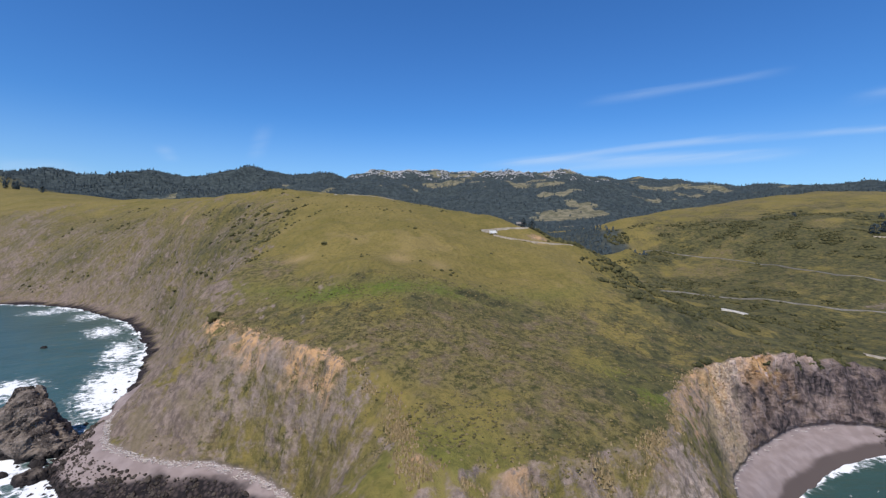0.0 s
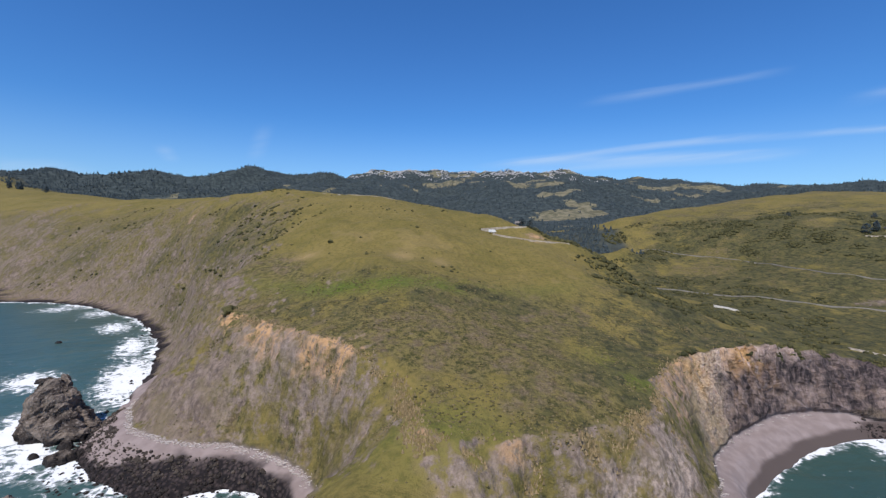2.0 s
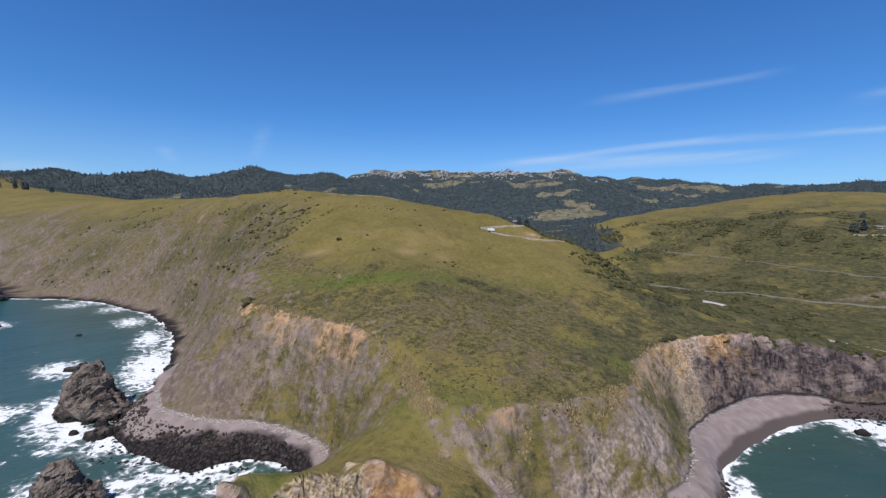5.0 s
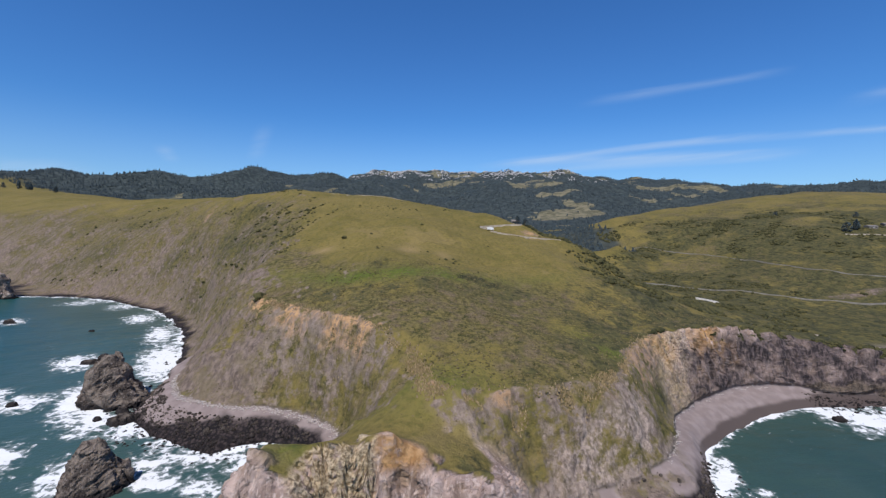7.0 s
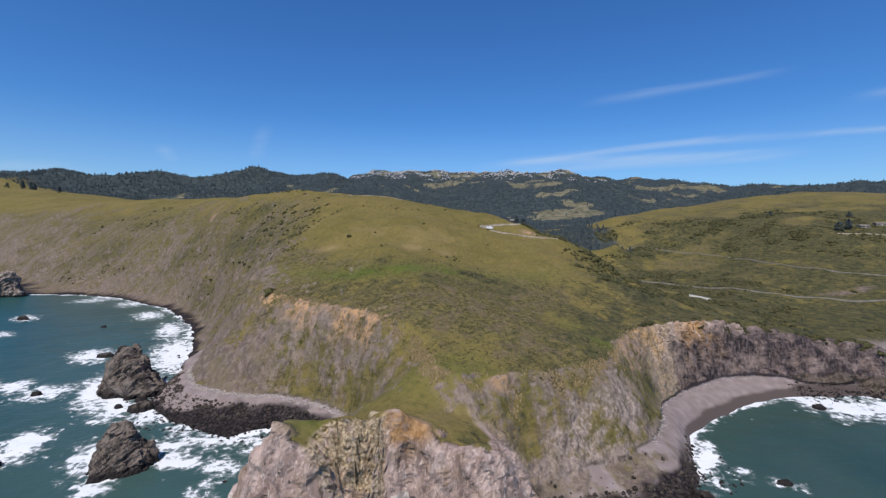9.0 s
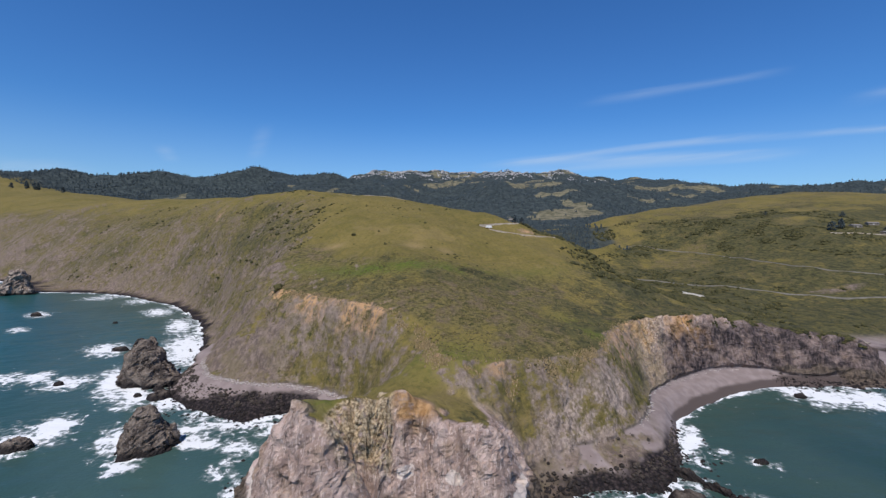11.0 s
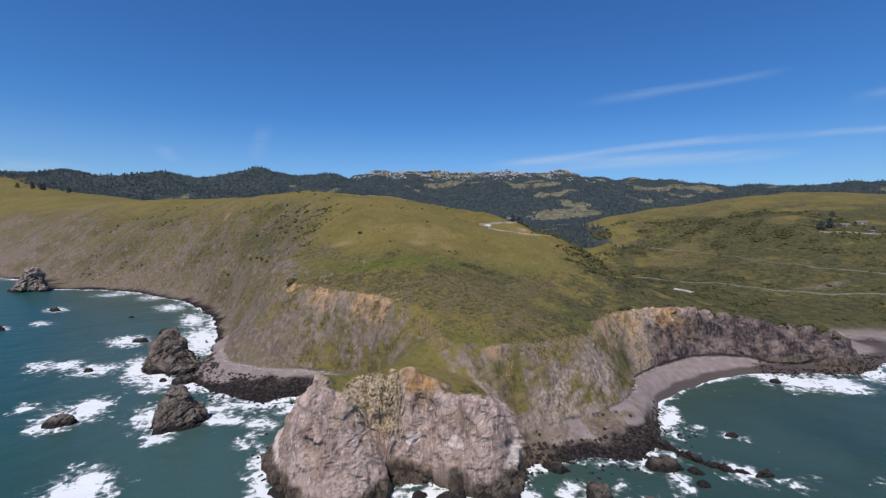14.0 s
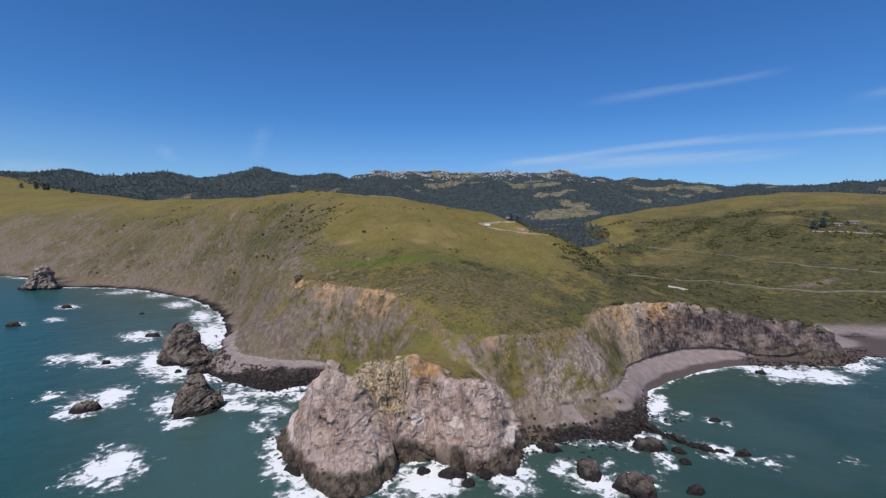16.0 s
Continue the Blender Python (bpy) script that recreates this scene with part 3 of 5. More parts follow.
LAND, SEA = land_material(), sea_material()
STONE_DARK = stone_material("boulder_stone", 0.55)
STONE_BROWN = stone_material("wet_brown_stone", 0.8)
STONE, STONE_PALE = stone_material("sea_stone", 1.25), stone_material("pale_sea_stone", 2.3)
BUSH = leaf_material("coyote_brush", (0.033, 0.035, 0.014), (0.100, 0.090, 0.034))
HEATH = leaf_material("heath", (0.052, 0.049, 0.018), (0.195, 0.152, 0.072))
STRAW = leaf_material("dry_grass", (0.20, 0.150, 0.075), (0.38, 0.285, 0.16))
# needle colour carries some painted haze: lighter and bluer than the foliage itself
HAZED_NEEDLE = leaf_material("hazed_conifer_needles", (0.029, 0.042, 0.049), (0.070, 0.091, 0.094))
# same needles, paler and bluer: distance haze put into the mountain trees' colour
FAR_HAZED_NEEDLE = leaf_material("far_hazed_needles", (0.036, 0.052, 0.062), (0.084, 0.108, 0.112))
BARK = plain_material("bark", (0.05, 0.036, 0.026), (0.12, 0.09, 0.065), 0.4)
ASPHALT = plain_material("road_surface", (0.13, 0.118, 0.095), (0.20, 0.182, 0.15), 6)
GRAVEL = plain_material("pale_gravel", (0.36, 0.34, 0.30), (0.50, 0.47, 0.42), 3)
CHALKY = plain_material("pale_outcrop", (0.28, 0.27, 0.26), (0.46, 0.45, 0.44), 9)
DIRT = plain_material("dirt_track", (0.24, 0.20, 0.15), (0.36, 0.31, 0.24), 3)
WHITE = plain_material("white_paint", (0.70, 0.70, 0.68), (0.80, 0.80, 0.78), 2, 0.5)
SHINGLE = plain_material("grey_shingle", (0.13, 0.115, 0.10), (0.22, 0.20, 0.18), 1.2)
TIMBER = plain_material("weathered_timber", (0.16, 0.13, 0.10), (0.28, 0.24, 0.20), 0.8)
DARKGLASS = plain_material("dark_glass", (0.02, 0.025, 0.03), (0.03, 0.035, 0.04), 2, 0.15)
RUBBER = plain_material("black_rubber", (0.015, 0.015, 0.016), (0.03, 0.03, 0.03), 0.3)
DRIFTWOOD = plain_material("driftwood", (0.06, 0.048, 0.038), (0.13, 0.105, 0.085), 0.7)

# ---------------------------------------------------------------- ground and sea


def mottle(x, y, z):
    """Patches along the bluffs: long beside the shore, short up the slope."""
    return fbm((0.69 * y - 0.72 * x) / 62 + 0.25 * vnoise(x / 15, y / 15, 0, 170), z / 15, 0, 4, 167)


def build_ground():
    xs = np.unique(np.round(np.concatenate([spread(-100, 110, 0.75, (-4000, 4000), 1.020)]), 3))
    ys = np.concatenate([np.arange(-220, 30, 25.0), np.arange(36, 237, 0.55), spread(237, 238, 0.9, (237, 4700), 1.0125)])
    ys = np.unique(np.round(ys, 3))
    gx, gy = np.meshgrid(xs, ys)
    # on the coast, share out the rows of each column by the length of its profile, so that steep faces get as many as flats
    rows = np.where((ys > 35.9) & (ys < 236))[0]
    cols = np.where((xs > -190) & (xs < 310))[0]
    fine = np.linspace(ys[rows[0]], ys[rows[-1]], 640)
    fx, fy = np.meshgrid(xs[cols], fine)
    profile = ground(fx, fy)[0].reshape(fx.shape)
    run = np.hypot(np.diff(fine)[:, None], 0.85 * np.diff(profile, axis=0)) * np.where(fine[1:, None] < 100, 1.35, 1.0)
    run = np.vstack([np.zeros(len(cols)), np.cumsum(run, axis=0)])
    run /= run[-1]
    flat = ((fine - fine[0]) / (fine[-1] - fine[0]))[:, None]
    fade = np.minimum(step(xs[cols], -190, -150), step(xs[cols], 310, 285))[None, :]
    run = flat + (run - flat) * fade
    for _ in range(4):
        run[:, 1:-1] = (run[:, :-2] + 2 * run[:, 1:-1] + run[:, 2:]) / 4
    share = (ys[rows] - ys[rows[0]]) / (ys[rows[-1]] - ys[rows[0]])
    for k, c in enumerate(cols):
        gy[rows, c] = np.interp(share, run[:, k], fine)
    z, shore = ground(gx, gy)
    z, shore = z.reshape(gx.shape), shore.reshape(gx.shape)
    zy = np.gradient(z, axis=0) / np.maximum(np.gradient(gy, axis=0), 1e-3)
    zx = (np.gradient(z, axis=1) - zy * np.gradient(gy, axis=1)) / np.gradient(xs)[None, :]
    slope = np.minimum(np.hypot(zx, zy), 6.0)
    normal = np.stack([-zx, -zy, np.ones_like(z)], -1)
    normal /= np.linalg.norm(normal, axis=-1, keepdims=True)
    coast = step(shore, 110, 45) * (gy < 420)
    head = step(gy, 90, 78) * step(gx, 45, 30)
    west = step(gx, -95, -140)
    furrow = gullies(gx, gy)
    face = step(slope, 0.75, 1.25) * step(shore, -2.5, 0.2)
    n1, n2, n3 = fbm(gx / 9, gy / 9, z / 9, 4, 101), fbm(gx / 30, gy / 30, 0, 4, 111), fbm(gx / 130, gy / 130, 0, 4, 121)
    streak = fbm(gx / 4.5, gy / 4.5, z / 8.0, 4, 103)
    crags = np.maximum(head, step(gx + 6 * n1, 86, 118) * (gx < 300) * (gy < 240))
    # rock faces: ribs, ledges and blocks pushed out along the face; soil slopes are only furrowed
    ribs = 1.2 * ridged(gx / 9, gy / 9, z / 18, 3, 71) - 0.5
    hard = (face * crags) > 0.02
    blocky = head * step(gx - 0.62 * (33 - z), -38.5, -36) * step(gx, -17.5, -20) * step(z + 3 * n1, 13, 21)
    hx, hy, hz = gx[hard], gy[hard], z[hard]
    wob = 0.5 * fbm(hx / 3, hy / 3, hz / 3, 2, 79)
    ribs[hard] += 1.15 * facets(hx / 4.2 + wob, hy / 4.2, hz / np.where(hx > 60, 13.0, 6.0) + 0.3 * hx / 4.2, 401) * np.where(hx > 60, 0.4, 0.72) + np.where(hx > 60, 0.45, 0.18) * facets(hx / 1.7, hy / 1.7 + wob, hz / 2.2, 411) + 1.1 * blocky[hard] * facets(hx / 2.6, hy / 2.6 + wob, hz / 3.4, 417) + 0.22 * fbm(hx, hy, hz, 2, 81) + np.where(hx > 60, 0.0, 0.62) * ridged(hx / 3.4 + 0.16 * hz, hy / 3.4, hz / 8 - 0.13 * hx, 4, 89) + np.where(hx > 60, 1.5, 0.0) * ridged(hx / 5.0, hy / 5.0, hz / 34, 3, 87)
    soft = 0.7 * ridged(gx / 8, gy / 8, z / 14.0, 3, 73) + 0.35 * fbm(gx / 2.2, gy / 2.2, z / 2.5, 3, 83)
    grassy = 0.06 * fbm(gx / 1.7, gy / 1.7, 0, 3, 91) + 0.14 * fbm(gx / 6, gy / 6, 0, 2, 95)
    far = step(gy + 0.33 * np.minimum(gx, 0) + 40 * n3, 1080, 1220)
    vale = step(np.hypot((gx - 215 + 0.25 * (gy - 760)) / 85, (gy - 850) / 190) + 0.35 * n3, 1.0, 0.8)
    rock = crags * coast * step(slope + 0.30 * n1 + 0.3 * step(gx, 180, 210), 0.85, 1.25)
    rock = np.maximum(rock, head * step(slope + 0.2 * n1, 0.60, 0.95))
    rock = np.maximum(rock, head * step(shore, 5, 2) * (z < 14))
    rock = np.maximum(rock, step(gx, 185, 200) * (gx < 284) * step(z + 2 * n1, 13, 8) * (gy < 214) * (shore > -3))
    shelf = np.exp(-((((gx + 41.5) / 6.5) ** 2 + ((gy - 63.5) / 6.5) ** 2) ** 2)) * step(z, 31, 33.5)
    rock *= 1 - shelf
    orange = np.exp(-(((gx + 12.5) / 7.5) ** 2 + ((gy - 67) / 6.5) ** 2))
    rock = np.maximum(rock, step(orange, 0.3, 0.6) * step(z, 29, 31))
    cliffs = (1 - crags) * coast * step(slope + 0.15 * n1, 0.55, 0.85) * (gx > -150)
    # the middle of the headland slope is mostly grass, with a pink slide and grey furrows; the west face is half bare
    middle = step(gx, -26, -16) * step(gx + 0.6 * (z - 12), 92, 78)
    slide = 0.55 * np.exp(-(((gx - 50) / 20) ** 2)) * step(z + 4 * n1, 36, 24) + np.exp(-(((gx - 67) / 8) ** 2 + ((z - 22) / 11) ** 2)) + 0.8 * np.exp(-(((gx - 44) / 9) ** 2 + ((z - 17) / 9) ** 2)) + 0.6 * np.exp(-(((gx - 4) / 4) ** 2 + ((z - 32) / 3.5) ** 2))
    lean_bare = 0.50 * step(gx, -84, -100) * step(z + 5 * n1, 38, 22) + 0.12 * step(z, 26, 40) - 0.20 * step(z, 30, 14) * step(gx, -84, -70)
    bare = cliffs * np.clip(0.50 + lean_bare + 0.20 * streak + 0.18 * n2 - middle * (0.20 - 0.60 * slide), 0, 1)
    coarse = mottle(gx + 300, gy, z + 90)
    bare_west = 0.44 + 0.32 * step(z + 18 * n2, 80, 30) - 0.30 * step(z + 12 * n2, 82, 112) + 0.14 * coarse + 0.10 * n3 - 0.10 * furrow + 0.2 * step(gx, -480, -620)
    bare = np.maximum(bare, np.clip(bare_west, 0, 1) * west * (gy < 1000) * (shore > 0) * step(slope, 0.24, 0.45))
    bare = np.maximum(bare, step(z + 2 * n1, 15, 10) * (gx > 20) * (gx < 92) * (gy < 125) * (shore > 0))
    edge = np.full(gx.shape, 1e9)
    lines = np.vstack([along(EDGE_WEST, 2.0), along(EDGE_EAST, 2.0)])
    close = (np.abs(gx - 80) < 200) & (np.abs(gy - 150) < 80)
    edge[close] = np.sqrt(((gx[close][:, None] - lines[None, :, 0]) ** 2 + (gy[close][:, None] - lines[None, :, 1]) ** 2).min(1))
    rim = step(edge + 5 * streak, 8.5, 2.5) * step(slope, 0.3, 0.6) * step(n1 + streak, -1.2, -0.2)
    knobs = sum(np.exp(-(((gx - kx) / 3.4) ** 2 + ((gy - ky) / 3.5) ** 2)) for kx, ky in ((-6, 97), (17.5, 99.5), (35, 103), (58, 110), (31, 102)))
    rim *= 1 - middle * (1 - np.clip(1.2 * knobs, 0, 1))
    rim *= np.where(gx < 0, step(z, 31, 38), 1.0)
    bare = np.maximum(bare, 0.9 * rim * (1 - crags))
    ochre = np.clip(rim * step(n2 + 0.5 * n1 + 0.5 * step(gx, -15, -30) + 0.6 * step(gx, 66, 84), -0.1, 0.7) * step(gx, 215, 150) + 1.5 * orange * step(z, 29.5, 32.0), 0, 1)
    beach = np.zeros(gx.shape)
    strand = (gx > -175) & (gx < 235) & (gy > 80) & (gy < 250) & (shore > -1)
    bx, by = bent(gx[strand], gy[strand])
    for curve, near in (([p for p in FOOT_WEST if p[0] > -175], bx < -30), (FOOT_EAST[1:13], bx > 30)):
        side, dist = seaward(bx, by, curve)
        beach[strand] = np.maximum(beach[strand], step(side, -0.6, 0.9) * step(dist, 34, 28) * near)
    beach = np.maximum(beach, step(gx, 268, 285) * step(z, 8, 5) * step(gy, 300, 262) * (shore > 0))
    beach *= 1 - head
    beach *= np.maximum(step(gx, 74, 90), step(n1 + 0.6 * streak, -0.55, 0.25)) * (gx > 0) + (gx <= 0)
    push = face * (crags * ribs + (1 - crags) * soft) + (1 - face) * grassy * step(shore, 6, 20) * step(1500 - gy, 0, 800)
    push *= (1 - 0.92 * beach) * (1 - 0.8 * np.clip(1.4 * orange * step(z, 31, 33), 0, 1))
    xyz = np.stack([gx, gy, z], -1) + normal * push[..., None]
    reef = np.where((gx < -40) & (gy > 90), 1.0, step(gx, 102, 84) * step(gy, 125, 108)) * (gy < 700) * (1 - head)
    lift = -1.6 * step(gx, 74, 60) * (gx > 0) + 2.0 * (gx < 0) * (1 - west)
    cobble = np.clip(step(z + 1.2 * n1, 6.0 - 3.8 * west + lift, 4.2 - 3.0 * west + lift) * (shore > -6) * reef, 0, 1)
    scrub = step(n2 + 0.5 * n1, -0.75, -0.1) * step(gy - 50 * step(gx, -45, -110), 228, 200) * step(gy, 98, 118) * step(gx, -170, -140)
    east = step(gx - 0.45 * (gy - 250), 60, 130)
    scrub = np.clip(np.maximum(scrub, 0.8 * east * step(n2 + 0.5 * n1 + 0.8 * n3, -0.5, 0.4) * (gy < 1000)), 0, 1)
    scrub = np.maximum(scrub, 0.92 * west * step(slope, 0.22, 0.42) * step(z + 12 * n2, 128, 98) * step(gy, 1100, 900))
    cut = np.exp(-(((gx - 74) / 9) ** 2 + ((gy - 337) / 4) ** 2))
    bare = np.maximum(bare, cut)
    ochre = np.maximum(ochre, 0.8 * cut)
    ochre = np.maximum(ochre, 0.42 * step(gx + 0.6 * (z - 12), 80, 94) * (1 - crags) * cliffs * step(z, 16, 26))
    scar = np.exp(-(((gx + 289) / 7) ** 2 + ((gy - 503) / 7) ** 2))
    bare = np.maximum(bare, scar)
    ochre = np.maximum(ochre, 0.6 * scar)
    scrub = np.maximum(scrub, 0.7 * cliffs * step(n1 - n2, -0.2, 0.5))
    lush = (1.15 * np.exp(-(((gx + 32) / 78) ** 2 + ((gy - 197 - 0.004 * (gx + 20) ** 2) / 10) ** 2)) + np.exp(-(((gx - 70) / 18) ** 2 + ((gy - 142) / 16) ** 2))
            + 0.6 * np.exp(-(((gx + 4) / 26) ** 2 + ((gy - 100) / 14) ** 2)) + shelf)
    scrub *= 1 - 0.8 * np.clip(lush, 0, 1)
    soil = 0.8 * np.exp(-(((gx - 425) / 26) ** 2 + ((gy - 409) / 6) ** 2))
    bare = np.maximum(bare, soil)
    dry = (0.3 * step(n2 + 0.6 * n1, 0.55, 1.0) * step(gy, 420, 200) + np.exp(-(((gx + 84) / 9) ** 2 + ((gy - 249) / 5) ** 2)) + np.exp(-(((gx - 3) / 4) ** 2 + ((gy - 134) / 2.5) ** 2))
           + 0.7 * np.exp(-(((gx + 24) / 8) ** 2 + ((gy - 240) / 9) ** 2)) + 0.6 * np.exp(-(((gx + 2) / 6) ** 2 + ((gy - 238) / 7) ** 2)) + np.exp(-(((gx + 297) / 8) ** 2 + ((gy - 508) / 7) ** 2))
           + np.exp(-(((gx - 68) / 9) ** 2 + ((gy - 327) / 5) ** 2)) + 0.7 * np.exp(-(((gx - 415) / 34) ** 2 + ((gy - 412) / 9) ** 2)))
    dry = np.maximum(dry, 0.62 * cliffs * middle * step(streak + 0.4 * n1, -0.45, 0.5))
    meadow = far * step(meadows(gx, gy), 0.62, 0.80)
    meadow = np.maximum(meadow, far * step(z + 60 * n3, 440, 520) * step(gx, -800, -400) * step(fbm(gx / 60, gy / 60, 0, 2, 191), -0.4, 0.3))
    wet = step(z + 2.4 * n1, 7.6, 5.6)
    guano = head * sum(np.exp(-((((gx - px) / 3.2) ** 2 + ((z - pz) / 2.6) ** 2) ** 2)) for px, pz in ((0.5, 16), (-14.5, 15.5), (-62, 9), (19, 11)))
    thicket = 0.78 * east * step(fbm(gx / 55, gy / 40, 0, 4, 157) + 0.25 * n1 + 0.55 * step(gx, 360, 460) * step(gy, 640, 540) + 0.6 * step(gx, 240, 330) * step(gy, 430, 400), -0.95, 0.15) * step(gy, 900, 650)
    thicket = np.maximum(thicket, east * np.clip(0.66 + 0.35 * n2 + 0.2 * n1, 0, 0.95) * step(gx, 300, 400) * step(gy, 620, 520))
    thicket = np.maximum(thicket, 0.85 * np.exp(-((np.abs(gy - 342 + 0.30 * (gx - 118)) / (8 + 0.06 * np.abs(gx - 90))) ** 4)) * step(gx, 66, 84) * step(gx, 230, 190))
    buff = blocky
    clumps = west * (gy < 1000) * step(slope, 0.22, 0.4) * np.clip(0.14 + 0.20 * furrow + 0.40 * mottle(gx, gy, z) - 0.16 * step(z, 85, 110) + 0.22 * step(gx, -340, -430) * step(z, 75, 50), 0, 0.7)
    thicket = np.maximum(thicket, clumps)
    # a belt of denser green brush under the lush grass of the hill, with darker clumps
    belt = 0.62 * np.exp(-(((gy - 179 - 0.004 * (gx + 20) ** 2 - 5 * n2) / 11) ** 2)) * step(gx, -92, -70) * step(gx, 70, 35)
    thicket = np.maximum(thicket, np.maximum(belt, 0.8 * np.exp(-((((gx - 20) / 17) ** 2 + ((gy - 203) / 6) ** 2) ** 2))))
    for bx, by, wx, wy in ((-479, 564, 75, 30), (-345, 492, 34, 24), (-177, 381, 11, 9), (-136, 335, 12, 5), (-150, 300, 8, 12), (-39, 212, 7, 9)):
        thicket = np.maximum(thicket, 0.75 * np.exp(-(((gx - bx) / wx) ** 2 + ((gy - by) / wy) ** 2)))
    thicket = np.maximum(thicket, 0.9 * step(np.abs(gy - 656 - 0.38 * (gx - 413)) + 12 * n1, 22, 12) * step(gx, 385, 400) * step(gx, 580, 550))
    thicket = np.maximum(thicket, 0.9 * step(np.hypot((gx - 487) / 34, (gy - 577) / 16) + 0.4 * n1, 1.1, 0.8))
    bare = np.maximum(bare * (1 - 0.5 * clumps), 0.7 * west * step(z + 4 * n1, 15, 6) * (gy < 700) * (shore > 0))
    buff = np.maximum(buff, 0.65 * step(gx, 72, 88) * step(gx + 8 * n1, 135, 105) * crags * (1 - head))
    buff = np.maximum(buff, cliffs * (0.30 * step(gx, -96, -84) + 0.6 * middle * np.clip(slide, 0, 1)))
    tags = dict(guano=np.clip(guano, 0, 1), buff=buff, rock=rock, bare=bare * (1 - beach), ochre=ochre, sand=beach, damp=step(z + 0.5 * n1, 3.4, 2.2) * step(gx, 90, 110), cobble=np.clip(cobble, 0, 1), scrub=scrub, lush=np.clip(lush, 0, 1),
                dry=np.clip(dry, 0, 1), forest=np.maximum(far, 0.9 * vale), meadow=meadow, wet=wet, thicket=thicket, dark_face=step(gx, 98, 125) * step(gx, 290, 275) * step(z + 3 * n1, 37, 28))
    ob = sheet("ground", xs, ys, z, LAND, tags, xyz.reshape(-1, 3))
    rough = hard[:-1, :-1]
    ob.data.polygons.foreach_set("use_smooth", (~rough).ravel())
    tagged(ob, "grassy coastal hills with scrub, bare rock cliffs and narrow beaches", "ground", kind="structure")


# surf: x, y, half width along the swell, half depth, strength
SURF_WEST = ((-190, 252, 14, 42, 0.92), (-236, 322, 11, 30, 0.8), (-296, 384, 13, 22, 0.72), (-357, 444, 14, 18, 0.66), (-418, 465, 20, 18, 0.6), (-189, 178, 7, 23, 1), (-165, 162, 10, 15, 1), (-143, 152, 7, 12, 1), (-139, 112, 6, 14, 0.8), (-123, 94, 6, 7, 0.9), (-105, 111, 7, 5, 0.8), (-173, 122, 8, 11, 1), (-179, 112, 9, 12, 0.8), (-178, 101, 5, 7, 0.9), (-126, 56, 9, 9, 1), (-240, 187, 8, 8, 0.95), (-254, 182, 8, 10, 0.75), (-216, 177, 12, 9, 0.9), (-243, 245, 13, 15, 0.9))
SURF_WEST += ((-401, 364, 8, 12, 0.9), (-204, 120, 5, 5, 0.7), (-360, 301, 7, 9, 0.7), (-376, 281, 5, 8, 0.8))
SURF_HEAD = ((-112, 139, 12, 7, 0.9), (-97, 142, 14, 8, 0.95), (-86, 145, 6, 6, 0.8), (-98, 109, 7, 5, 0.8), (-84, 92, 4, 9, 0.6), (-68, 66, 4, 13, 0.95), (-59, 55, 6, 8, 1), (-16, 67, 5, 6, 0.75), (-22, 55, 4, 3, 0.9), (-2, 63, 8, 3, 0.5), (23, 57, 4, 5, 0.9), (39, 58, 4, 6, 0.7), (-6, 49, 10, 9, 0.85), (-16, 42, 7, 4, 0.9), (-58, 48, 5, 7, 0.9), (-50, 41, 6, 4, 0.9), (51, 46, 5, 5, 0.85), (-95, 127, 14, 6, 0.8))
SURF_HEAD += ((-112, 124, 11, 5, 0.85), (-78, 126, 8, 8, 0.75), (-86, 108, 6, 8, 0.7), (-74, 78, 5, 9, 0.8))
SURF_EAST = ((102, 116, 4, 14, 0.95), (96, 100, 4, 5, 0.8), (193, 175, 8, 7, 0.9), (203, 166, 13, 12, 1), (223, 164, 15, 11, 1), (265, 189, 11, 16, 1), (293, 209, 12, 13, 1), (155, 177, 10, 4, 0.7), (183, 188, 11, 3, 0.7), (63, 83, 8, 6, 0.62), (74, 81, 6, 9, 0.75), (55, 78, 5, 4, 0.6), (79, 65, 4, 7, 0.7), (105, 71, 8, 5, 0.8), (120, 99, 4, 3, 0.7), (118, 62, 5, 3, 0.5), (129, 66, 4, 3, 0.5), (109, 104, 4, 3, 0.55), (57, 61, 5, 4, 0.6), (152, 66, 4, 3, 0.5))


SURF_EAST += ((19, 47, 8, 6, 0.8), (48, 50, 8, 8, 0.75), (-11, 47, 13, 9, 1.0), (-48, 42, 7, 5, 0.95), (66, 50, 6, 5, 0.6), (85, 84, 6, 9, 0.6))


